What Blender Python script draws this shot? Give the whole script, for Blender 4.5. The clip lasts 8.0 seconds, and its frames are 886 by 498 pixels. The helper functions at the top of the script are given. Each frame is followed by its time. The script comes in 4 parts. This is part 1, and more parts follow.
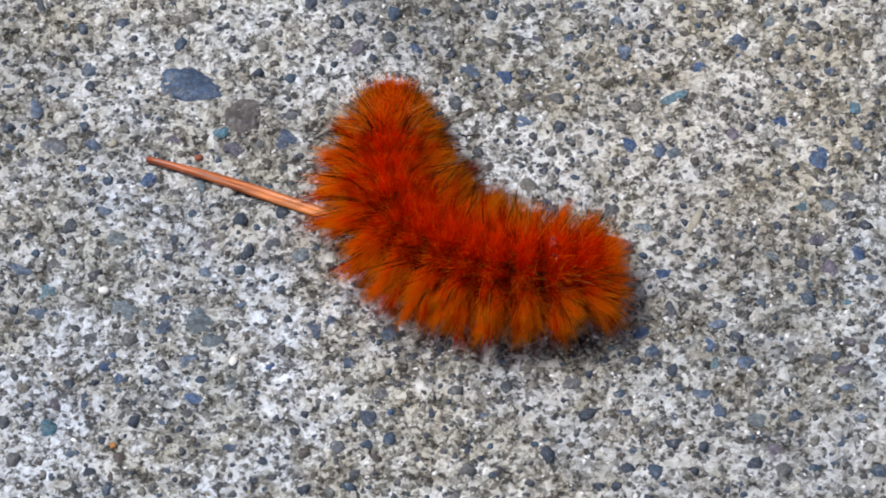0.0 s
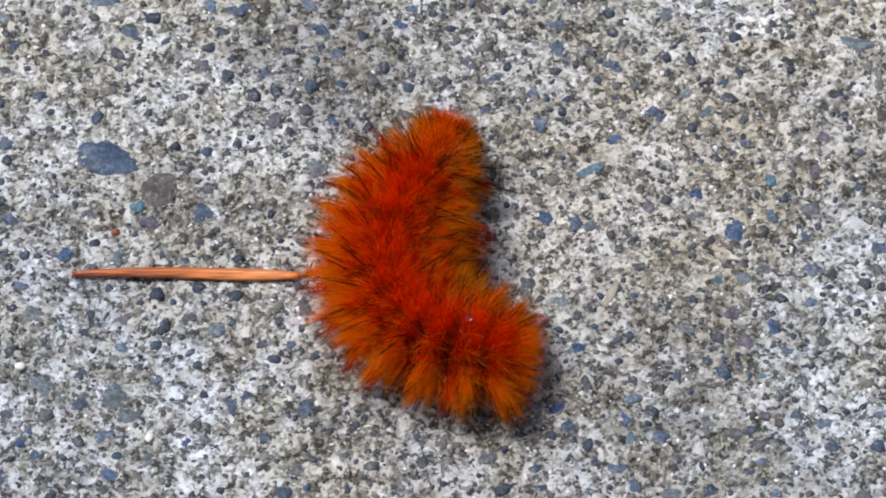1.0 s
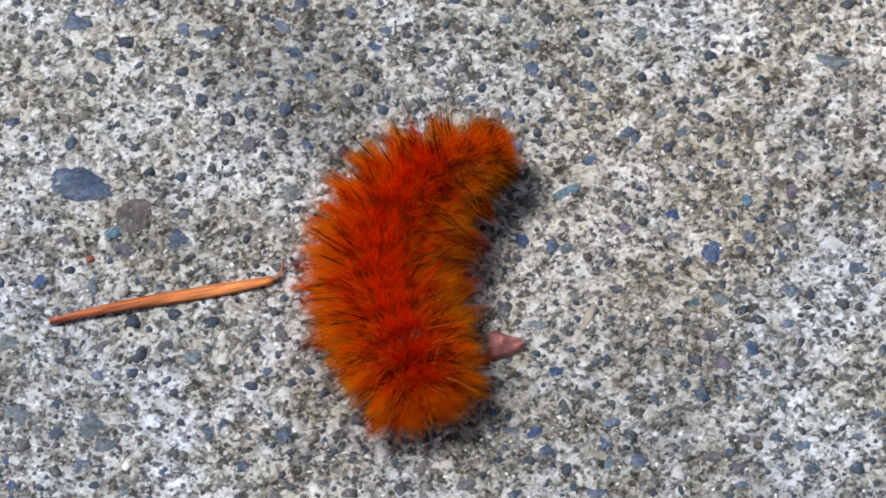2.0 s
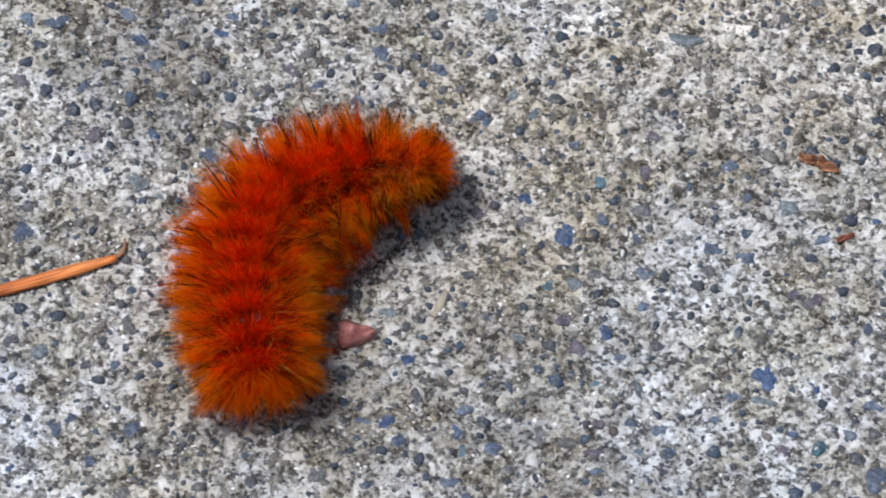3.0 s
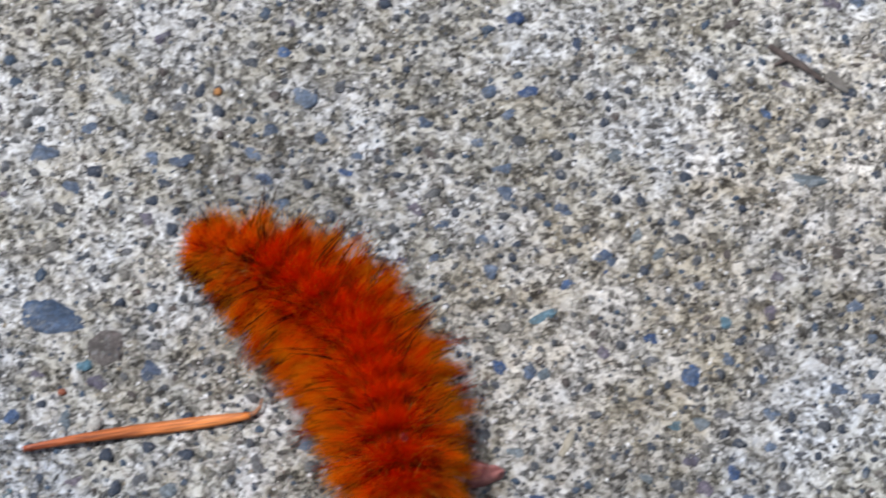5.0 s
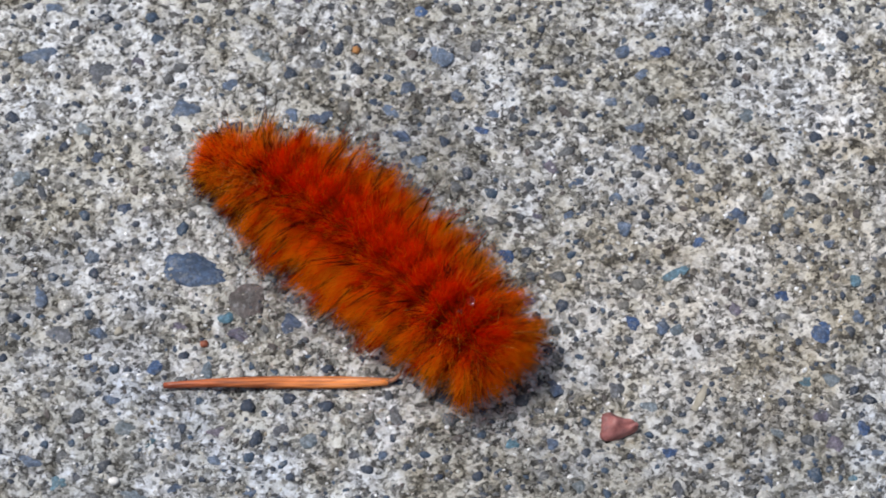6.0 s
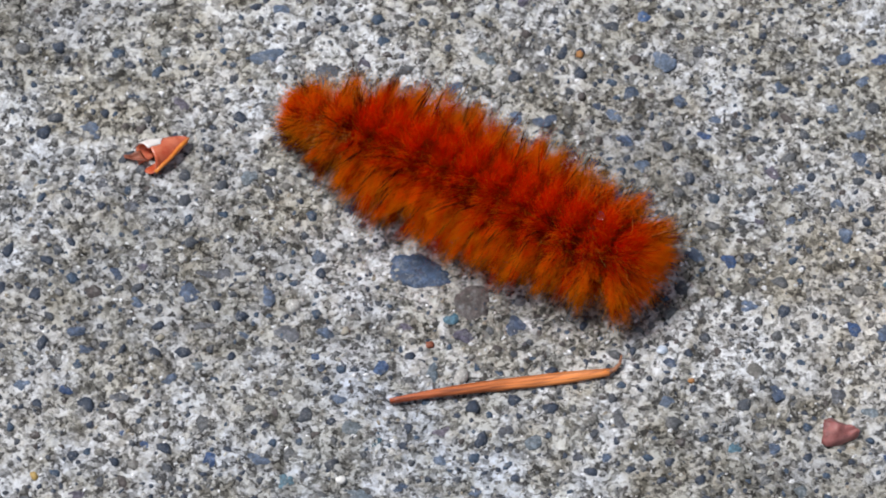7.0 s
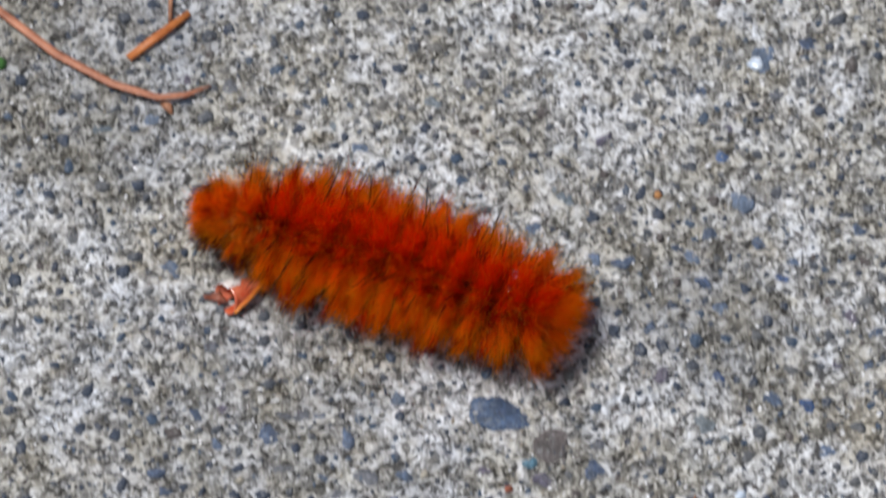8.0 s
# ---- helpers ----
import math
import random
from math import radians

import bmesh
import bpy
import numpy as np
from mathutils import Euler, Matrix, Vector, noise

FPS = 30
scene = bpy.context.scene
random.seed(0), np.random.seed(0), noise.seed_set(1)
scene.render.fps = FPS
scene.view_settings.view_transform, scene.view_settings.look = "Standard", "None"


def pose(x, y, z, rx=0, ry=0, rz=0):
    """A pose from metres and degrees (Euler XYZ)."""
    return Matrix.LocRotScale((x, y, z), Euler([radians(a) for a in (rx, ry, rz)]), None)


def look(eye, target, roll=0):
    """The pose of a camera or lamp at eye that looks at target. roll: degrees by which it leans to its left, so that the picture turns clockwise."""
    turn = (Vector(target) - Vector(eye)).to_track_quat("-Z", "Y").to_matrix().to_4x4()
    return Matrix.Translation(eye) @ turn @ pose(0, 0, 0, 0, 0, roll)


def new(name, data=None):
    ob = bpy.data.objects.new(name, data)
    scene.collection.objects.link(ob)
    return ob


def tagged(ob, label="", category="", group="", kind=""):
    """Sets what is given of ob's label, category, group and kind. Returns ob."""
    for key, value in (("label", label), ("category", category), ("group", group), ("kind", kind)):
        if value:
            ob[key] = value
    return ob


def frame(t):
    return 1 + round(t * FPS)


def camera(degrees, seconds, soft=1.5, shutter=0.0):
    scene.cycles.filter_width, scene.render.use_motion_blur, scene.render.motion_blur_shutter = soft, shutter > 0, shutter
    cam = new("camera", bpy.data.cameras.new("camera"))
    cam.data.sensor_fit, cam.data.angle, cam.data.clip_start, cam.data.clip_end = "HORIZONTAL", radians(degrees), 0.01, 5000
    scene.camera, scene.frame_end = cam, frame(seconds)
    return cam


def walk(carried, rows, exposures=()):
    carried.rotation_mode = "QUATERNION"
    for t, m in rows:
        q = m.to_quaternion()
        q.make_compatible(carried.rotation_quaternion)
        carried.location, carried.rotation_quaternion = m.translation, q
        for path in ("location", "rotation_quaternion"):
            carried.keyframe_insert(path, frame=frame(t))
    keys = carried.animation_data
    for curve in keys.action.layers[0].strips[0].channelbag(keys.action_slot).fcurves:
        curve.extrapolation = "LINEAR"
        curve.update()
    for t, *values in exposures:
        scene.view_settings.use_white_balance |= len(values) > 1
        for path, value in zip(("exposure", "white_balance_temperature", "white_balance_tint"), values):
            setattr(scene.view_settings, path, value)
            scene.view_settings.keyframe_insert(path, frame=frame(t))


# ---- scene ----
MM = 0.001

# ---- camera ----
cam = camera(10.0, 8.0, soft=1.8, shutter=0.25)
cam.data.dof.use_dof, cam.data.dof.focus_distance, cam.data.dof.aperture_fstop = True, 0.430, 130.0
PATH = [
    (0, look((0.00256, -0.24326, 0.36236), (-0.00300, -0.01400, 0.0), -0.26)),
    (0.1, look((0.00263, -0.24288, 0.36328), (-0.00260, -0.01390, 0.0), -0.22)),
    (0.2, look((0.00290, -0.24194, 0.36419), (-0.00201, -0.01324, 0.0), -0.18)),
    (0.3, look((0.00272, -0.24106, 0.36511), (-0.00186, -0.01264, 0.0), -0.14)),
    (0.4, look((0.00271, -0.23989, 0.36603), (-0.00155, -0.01176, 0.0), -0.11)),
    (0.5, look((0.00340, -0.23819, 0.36695), (-0.00054, -0.01034, 0.0), -0.07)),
    (0.6, look((0.00415, -0.23741, 0.36681), (0.00066, -0.00878, 0.0), 0.03)),
    (0.7, look((0.00505, -0.23714, 0.36668), (0.00201, -0.00773, 0.0), 0.13)),
    (0.8, look((0.00546, -0.23699, 0.36654), (0.00288, -0.00681, 0.0), 0.23)),
    (0.9, look((0.00572, -0.23719, 0.36640), (0.00360, -0.00623, 0.0), 0.33)),
    (1, look((0.00567, -0.23815, 0.36626), (0.00401, -0.00641, 0.0), 0.43)),
    (1.1, look((0.00516, -0.23827, 0.36705), (0.00376, -0.00587, 0.0), 0.46)),
    (1.2, look((0.00470, -0.23875, 0.36785), (0.00357, -0.00569, 0.0), 0.50)),
    (2.3, look((0.00732, -0.22996, 0.36812), (0.00852, -0.00312, 0.0), 0.20)),
    (2.4, look((0.00866, -0.22942, 0.36762), (0.01048, -0.00320, 0.0), 0.25)),
    (2.5, look((0.01026, -0.22886, 0.36713), (0.01269, -0.00325, 0.0), 0.30)),
    (2.6, look((0.01124, -0.22851, 0.36633), (0.01434, -0.00326, 0.0), 0.34)),
    (2.7, look((0.01169, -0.22857, 0.36553), (0.01546, -0.00369, 0.0), 0.37)),
    (2.8, look((0.01204, -0.22857, 0.36473), (0.01648, -0.00406, 0.0), 0.41)),
    (2.9, look((0.01254, -0.22863, 0.36394), (0.01763, -0.00450, 0.0), 0.44)),
    (3, look((0.01296, -0.22911, 0.36314), (0.01872, -0.00535, 0.0), 0.48)),
    (3.1, look((0.01342, -0.22939, 0.36383), (0.01949, -0.00652, 0.0), 0.53)),
    (3.2, look((0.01317, -0.22946, 0.36452), (0.01956, -0.00747, 0.0), 0.58)),
    (3.3, look((0.01281, -0.22878, 0.36520), (0.01949, -0.00768, 0.0), 0.63)),
    (3.4, look((0.01221, -0.22777, 0.36588), (0.01921, -0.00755, 0.0), 0.68)),
    (3.5, look((0.01142, -0.22674, 0.36656), (0.01872, -0.00742, 0.0), 0.73)),
    (3.6, look((0.01082, -0.22688, 0.36613), (0.01812, -0.00680, 0.0), 0.75)),
    (3.7, look((0.01004, -0.22657, 0.36570), (0.01735, -0.00573, 0.0), 0.76)),
    (3.8, look((0.00913, -0.22597, 0.36527), (0.01644, -0.00438, 0.0), 0.78)),
    (3.9, look((0.00863, -0.22588, 0.36483), (0.01595, -0.00354, 0.0), 0.80)),
    (4, look((0.00815, -0.22583, 0.36439), (0.01547, -0.00273, 0.0), 0.81)),
    (4.1, look((0.00827, -0.22540, 0.36466), (0.01537, -0.00214, 0.0), 0.74)),
    (4.2, look((0.00841, -0.22468, 0.36493), (0.01530, -0.00124, 0.0), 0.67)),
    (4.3, look((0.00866, -0.22373, 0.36520), (0.01533, -0.00012, 0.0), 0.60)),
    (4.4, look((0.00907, -0.22250, 0.36546), (0.01551, 0.00128, 0.0), 0.54)),
    (4.5, look((0.00978, -0.22049, 0.36573), (0.01601, 0.00346, 0.0), 0.47)),
    (4.6, look((0.01010, -0.22055, 0.36562), (0.01639, 0.00595, 0.0), 0.52)),
    (4.7, look((0.00921, -0.22110, 0.36550), (0.01557, 0.00794, 0.0), 0.57)),
    (4.8, look((0.00723, -0.22268, 0.36536), (0.01365, 0.00891, 0.0), 0.62)),
    (4.9, look((0.00506, -0.22503, 0.36521), (0.01156, 0.00911, 0.0), 0.67)),
    (5, look((0.00169, -0.22786, 0.36505), (0.00825, 0.00885, 0.0), 0.72)),
    (5.1, look((-0.00098, -0.22890, 0.36515), (0.00495, 0.00798, 0.0), 0.69)),
    (5.2, look((-0.00355, -0.23014, 0.36526), (0.00174, 0.00690, 0.0), 0.66)),
    (6.3, look((-0.00655, -0.23178, 0.37400), (-0.00664, 0.00378, 0.0), -0.16)),
    (6.4, look((-0.00822, -0.23172, 0.37422), (-0.00897, 0.00364, 0.0), -0.27)),
    (6.5, look((-0.01055, -0.23147, 0.37444), (-0.01196, 0.00369, 0.0), -0.38)),
    (6.6, look((-0.01260, -0.23156, 0.37521), (-0.01546, 0.00375, 0.0), -0.56)),
    (6.7, look((-0.01448, -0.23150, 0.37599), (-0.01879, 0.00395, 0.0), -0.73)),
    (6.8, look((-0.01571, -0.23151, 0.37678), (-0.02147, 0.00407, 0.0), -0.91)),
    (6.9, look((-0.01583, -0.23145, 0.37756), (-0.02304, 0.00425, 0.0), -1.09)),
    (7, look((-0.01448, -0.23111, 0.37834), (-0.02315, 0.00471, 0.0), -1.27)),
    (7.1, look((-0.01478, -0.23073, 0.37828), (-0.02365, 0.00529, 0.0), -1.32)),
    (7.2, look((-0.01528, -0.23040, 0.37823), (-0.02437, 0.00583, 0.0), -1.37)),
    (7.3, look((-0.01553, -0.23037, 0.37817), (-0.02483, 0.00607, 0.0), -1.42)),
    (7.4, look((-0.01588, -0.23016, 0.37811), (-0.02539, 0.00649, 0.0), -1.47)),
    (7.5, look((-0.01646, -0.22995, 0.37805), (-0.02617, 0.00690, 0.0), -1.52)),
    (7.6, look((-0.01692, -0.23024, 0.37955), (-0.02700, 0.00748, 0.0), -1.53)),
    (7.7, look((-0.01742, -0.22881, 0.38106), (-0.02786, 0.00979, 0.0), -1.54)),
    (7.8, look((-0.01791, -0.22739, 0.38257), (-0.02873, 0.01209, 0.0), -1.54)),
    (7.9, look((-0.01847, -0.22583, 0.38409), (-0.02966, 0.01452, 0.0), -1.55)),
    (8, look((-0.01890, -0.22177, 0.38561), (-0.03047, 0.01947, 0.0), -1.56)),
]
walk(cam, PATH, ((0.0, 0.0), (4.5, 0.0), (5.2, -0.02), (6.3, -0.07), (8.0, -0.07)))

# ---- light: bright overcast sky, soft sun from above ----
world = bpy.data.worlds.new("sky")
scene.world = world
world.use_nodes = True
wn = world.node_tree
sky = wn.nodes.new("ShaderNodeTexSky")
sky.sky_type, sky.sun_disc = "NISHITA", False
SUN_DIR = Vector((-0.40, 0.02, 1.0)).normalized()
sky.sun_elevation = math.asin(SUN_DIR.z)
sky.sun_rotation = math.atan2(SUN_DIR.x, SUN_DIR.y)
sky.air_density, sky.dust_density = 1.0, 2.0
grey = wn.nodes.new("ShaderNodeRGBToBW")
cloud = wn.nodes.new("ShaderNodeMixRGB")
cloud.inputs[0].default_value = 0.52
wn.links.new(sky.outputs[0], grey.inputs[0])
wn.links.new(sky.outputs[0], cloud.inputs[1])
wn.links.new(grey.outputs[0], cloud.inputs[2])
wn.links.new(cloud.outputs[0], wn.nodes["Background"].inputs[0])
wn.nodes["Background"].inputs[1].default_value = 0.100
sun = new("sun", bpy.data.lights.new("sun", "SUN"))
sun.data.energy, sun.data.angle, sun.data.color = 3.2, radians(11), (1.0, 0.985, 0.975)
sun.matrix_world = look(SUN_DIR, (0, 0, 0))


# ---- materials ----
def material(name, rough=0.8, spec=0.4):
    """A node material; returns it with its tree, shader and a node maker."""
    m = bpy.data.materials.new(name)
    m.use_nodes = True
    t = m.node_tree
    b = t.nodes["Principled BSDF"]
    b.inputs["Roughness"].default_value = rough
    b.inputs["Specular IOR Level"].default_value = spec
    return m, t, b


def ramp(t, source, stops):
    n = t.nodes.new("ShaderNodeValToRGB")
    e = n.color_ramp.elements
    while len(e) < len(stops):
        e.new(0.5)
    for k, (p, c) in enumerate(stops):
        e[k].position, e[k].color = p, (*c, 1)
    t.links.new(source, n.inputs[0])
    return n.outputs[0]


def spots(t, per_metre, detail=3.0, rough=0.6, kind="Fac", fixed=False):
    n = t.nodes.new("ShaderNodeTexNoise")
    c = t.nodes.new("ShaderNodeNewGeometry").outputs["Position"] if fixed else t.nodes.new("ShaderNodeTexCoord").outputs["Object"]
    n.inputs["Scale"].default_value, n.inputs["Detail"].default_value, n.inputs["Roughness"].default_value = per_metre, detail, rough
    t.links.new(c, n.inputs["Vector"])
    return n.outputs[kind]


def blend(t, fac, a, b, mode="MIX"):
    n = t.nodes.new("ShaderNodeMix")
    n.data_type, n.blend_type = "RGBA", mode
    for key, v in ((0, fac), (6, a), (7, b)):
        if isinstance(v, (int, float)):
            n.inputs[key].default_value = v
        elif isinstance(v, tuple):
            n.inputs[key].default_value = (*v, 1)
        else:
            t.links.new(v, n.inputs[key])
    return n.outputs[2]


def relief(t, shader, height, strength, depth):
    n = t.nodes.new("ShaderNodeBump")
    n.inputs["Strength"].default_value, n.inputs["Distance"].default_value = strength, depth
    t.links.new(height, n.inputs["Height"])
    t.links.new(n.outputs[0], shader.inputs["Normal"])


def flecks(t, per_metre, warp):
    """A random tone for each small angular cell of the surface."""
    c = t.nodes.new("ShaderNodeTexCoord").outputs["Object"]
    add = t.nodes.new("ShaderNodeMixRGB")
    add.blend_type = "ADD"
    add.inputs[0].default_value = warp
    t.links.new(c, add.inputs[1])
    t.links.new(spots(t, per_metre * 0.8, 3.0, 0.6, "Color"), add.inputs[2])
    v = t.nodes.new("ShaderNodeTexVoronoi")
    v.inputs["Scale"].default_value = per_metre
    t.links.new(add.outputs[0], v.inputs["Vector"])
    s = t.nodes.new("ShaderNodeSeparateColor")
    t.links.new(v.outputs["Color"], s.inputs[0])
    return s.outputs[0]


def toned_or_shaded(t, x, y, reach):
    """A ragged area of the concrete, toned or with shade painted in."""
    d = t.nodes.new("ShaderNodeVectorMath")
    d.operation = "DISTANCE"
    d.inputs[1].default_value = (x, y, 0)
    t.links.new(t.nodes.new("ShaderNodeTexCoord").outputs["Object"], d.inputs[0])
    n = t.nodes.new("ShaderNodeMath")
    n.operation = "MULTIPLY_ADD"
    n.inputs[1].default_value = 0.03
    t.links.new(spots(t, 90, 4.0, 0.65), n.inputs[0])
    t.links.new(d.outputs["Value"], n.inputs[2])
    k = t.nodes.new("ShaderNodeMapRange")
    k.inputs[1].default_value, k.inputs[2].default_value = reach * 0.6 + 0.015, reach + 0.015
    k.inputs[3].default_value, k.inputs[4].default_value = 1.0, 0.0
    t.links.new(n.outputs[0], k.inputs[0])
    return k.outputs[0]


def cement_material():
    m, t, b = material("cement", 0.86, 0.25)
    small, large = flecks(t, 3000, 0.0006), flecks(t, 1250, 0.0012)
    fine, soft = spots(t, 4200, 4.0, 0.75), spots(t, 800, 4.0, 0.66)
    cells = blend(t, 0.48, small, large)
    tone = blend(t, 0.42, cells, blend(t, 0.50, soft, fine))
    pale = ramp(t, tone, [(0.31, (0.085, 0.085, 0.09)), (0.41, (0.28, 0.285, 0.295)), (0.50, (0.52, 0.53, 0.56)), (0.63, (0.80, 0.825, 0.875))])
    worn = ramp(t, tone, [(0.30, (0.050, 0.047, 0.043)), (0.41, (0.165, 0.157, 0.140)), (0.51, (0.300, 0.288, 0.258)), (0.63, (0.60, 0.585, 0.54))])
    patch = ramp(t, blend(t, 0.40, spots(t, 75, 5.0, 0.68), spots(t, 380, 4.0, 0.7)), [(0.455, (0, 0, 0)), (0.555, (1, 1, 1))])
    col = blend(t, patch, worn, pale)
    broad = ramp(t, spots(t, 26, 3.0, 0.5), [(0.35, (0.86, 0.86, 0.87)), (0.65, (1.0, 1.0, 1.0))])
    col = blend(t, 1.0, col, broad, "MULTIPLY")
    # Uneven tones of the concrete; shade beside the caterpillar's tail is painted in too.
    for x, y, reach, shade in ((0.046, 0.036, 0.030, 1.12), (0.044, -0.012, 0.032, 0.90), (0.012, -0.014, 0.013, 0.86), (0.031, 0.0105, 0.013, 1.08), (-0.046, 0.004, 0.014, 0.76), (-0.064, 0.039, 0.018, 0.70), (-0.0015, -0.016, 0.010, 0.84), (-0.007, 0.0105, 0.010, 0.72), (0.024, -0.033, 0.016, 0.82), (0.0075, -0.0245, 0.010, 0.80), (0.040, -0.0165, 0.012, 1.15), (-0.011, -0.028, 0.010, 1.10), (-0.020, -0.001, 0.004, 0.78), (0.027, -0.017, 0.010, 0.84)):
        col = blend(t, toned_or_shaded(t, x, y, reach), col, blend(t, 1.0, col, (shade, shade, shade), "MULTIPLY"))
    for x, y, reach, tone in ((-0.028, -0.024, 0.022, (0.95, 0.99, 1.06)), (0.040, -0.020, 0.016, (0.97, 1.0, 1.04)), (0.022, -0.001, 0.018, (1.05, 1.0, 0.93)), (0.046, 0.016, 0.018, (1.04, 1.0, 0.95))):
        col = blend(t, toned_or_shaded(t, x, y, reach), col, blend(t, 1.0, col, tone, "MULTIPLY"))
    dirt = ramp(t, spots(t, 430, 4.0, 0.7), [(0.36, (0.66, 0.63, 0.58)), (0.54, (1.0, 1.0, 1.0))])
    col = blend(t, 1.0, col, dirt, "MULTIPLY")
    tint = ramp(t, spots(t, 190, 3.0), [(0.35, (0.96, 0.98, 1.0)), (0.66, (1.0, 0.975, 0.92))])
    col = blend(t, 1.0, col, tint, "MULTIPLY")
    t.links.new(col, b.inputs["Base Color"])
    relief(t, b, blend(t, 0.5, cells, fine), 0.9, 0.00017)
    return m


def stone_material(name, base, tint, rough=0.5, pale=0.50):
    """Dark worn stone with fine mineral speckle; each piece a little different."""
    m, t, b = material(name, rough, 0.5)
    r = t.nodes.new("ShaderNodeObjectInfo").outputs["Random"]
    col = blend(t, r, base, tint)
    speck = ramp(t, spots(t, 2600, 4.0, 0.7, fixed=True), [(0.3, (0.55, 0.55, 0.55)), (0.5, (1, 1, 1)), (0.70, (2.1, 2.1, 2.15))])
    col = blend(t, 1.0, col, speck, "MULTIPLY")
    mottle = ramp(t, spots(t, 380, 4.0, 0.7, fixed=True), [(0.34, (0.62, 0.64, 0.66)), (0.66, (1.30, 1.34, 1.42))])
    col = blend(t, 1.0, col, mottle, "MULTIPLY")
    dust = ramp(t, spots(t, 1100, 5.0, 0.78, fixed=True), [(pale + 0.03, (0, 0, 0)), (pale + 0.18, (0.45, 0.45, 0.45))])
    col = blend(t, dust, col, (0.34, 0.36, 0.39))
    t.links.new(col, b.inputs["Base Color"])
    t.links.new(ramp(t, spots(t, 1500, 3.0, fixed=True), [(0.3, (0.32,) * 3), (0.7, (0.7,) * 3)]), b.inputs["Roughness"])
    relief(t, b, spots(t, 2600, 5.0, 0.7, fixed=True), 0.8, 0.00014)
    return m


def grit_material(name, stops):
    m, t, b = material(name, 0.62, 0.4)
    r = t.nodes.new("ShaderNodeNewGeometry").outputs["Random Per Island"]
    n = t.nodes.new("ShaderNodeValToRGB")
    n.color_ramp.interpolation = "CONSTANT"
    e = n.color_ramp.elements
    while len(e) < len(stops):
        e.new(0.5)
    for k, (p, c) in enumerate(stops):
        e[k].position, e[k].color = p, (*c, 1)
    t.links.new(r, n.inputs[0])
    speck = ramp(t, spots(t, 3400, 4.0, 0.75), [(0.3, (0.55,) * 3), (0.5, (1.0,) * 3), (0.7, (1.9,) * 3)])
    col = blend(t, 1.0, n.outputs[0], speck, "MULTIPLY")
    dust = ramp(t, spots(t, 1500, 5.0, 0.75), [(0.53, (0, 0, 0)), (0.68, (0.60,) * 3)])
    t.links.new(blend(t, dust, col, (0.36, 0.355, 0.345)), b.inputs["Base Color"])
    relief(t, b, spots(t, 3000, 4.0, 0.7), 0.8, 0.00010)
    return m


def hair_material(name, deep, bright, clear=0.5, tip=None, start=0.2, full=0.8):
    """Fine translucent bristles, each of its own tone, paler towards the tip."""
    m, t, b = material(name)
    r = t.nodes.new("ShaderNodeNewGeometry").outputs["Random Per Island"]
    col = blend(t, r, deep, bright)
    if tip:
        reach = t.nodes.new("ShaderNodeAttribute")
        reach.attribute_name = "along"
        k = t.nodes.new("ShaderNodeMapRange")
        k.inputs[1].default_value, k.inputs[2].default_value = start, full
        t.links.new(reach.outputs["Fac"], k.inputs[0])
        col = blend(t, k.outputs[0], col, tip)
    front, back = t.nodes.new("ShaderNodeBsdfDiffuse"), t.nodes.new("ShaderNodeBsdfTranslucent")
    mix = t.nodes.new("ShaderNodeMixShader")
    mix.inputs[0].default_value = clear
    for k, node in ((1, front), (2, back)):
        t.links.new(col, node.inputs["Color"])
        t.links.new(node.outputs[0], mix.inputs[k])
    t.links.new(mix.outputs[0], t.nodes["Material Output"].inputs["Surface"])
    t.nodes.remove(b)
    return m


def mottled(name, dark, light, per_metre, rough=0.6, spec=0.4, depth=0.00005, clear=0.0):
    m, t, b = material(name, rough, spec)
    col = ramp(t, spots(t, per_metre, 4.0, 0.65), [(0.32, dark), (0.68, light)])
    t.links.new(col, b.inputs["Base Color"])
    relief(t, b, spots(t, per_metre * 2.5, 4.0), 0.6, depth)
    if clear:
        b.inputs["Subsurface Weight"].default_value = clear
        b.inputs["Subsurface Radius"].default_value = (0.0008, 0.0004, 0.0002)
    return m


def needle_material():
    """Dry needle: red-brown towards the point, orange towards the stalk, with fine lengthwise streaks."""
    m, t, b = material("dry_needle", 0.42, 0.45)
    xyz = t.nodes.new("ShaderNodeSeparateXYZ")
    place = t.nodes.new("ShaderNodeTexCoord").outputs["Object"]
    t.links.new(place, xyz.inputs[0])
    k = t.nodes.new("ShaderNodeMapRange")
    k.inputs[1].default_value, k.inputs[2].default_value = -0.010, 0.006
    t.links.new(xyz.outputs[0], k.inputs[0])
    col = blend(t, k.outputs[0], (0.40, 0.085, 0.030), (0.72, 0.235, 0.060))
    squeeze = t.nodes.new("ShaderNodeMapping")
    squeeze.inputs["Scale"].default_value = (300, 5200, 300)
    t.links.new(place, squeeze.inputs[0])
    n = t.nodes.new("ShaderNodeTexNoise")
    n.inputs["Scale"].default_value, n.inputs["Detail"].default_value = 1.0, 4.0
    t.links.new(squeeze.outputs[0], n.inputs["Vector"])
    streak = ramp(t, n.outputs[0], [(0.36, (0.45, 0.40, 0.36)), (0.60, (1.15, 1.20, 1.25))])
    t.links.new(blend(t, 1.0, col, streak, "MULTIPLY"), b.inputs["Base Color"])
    relief(t, b, n.outputs[0], 0.5, 0.00006)
    return m


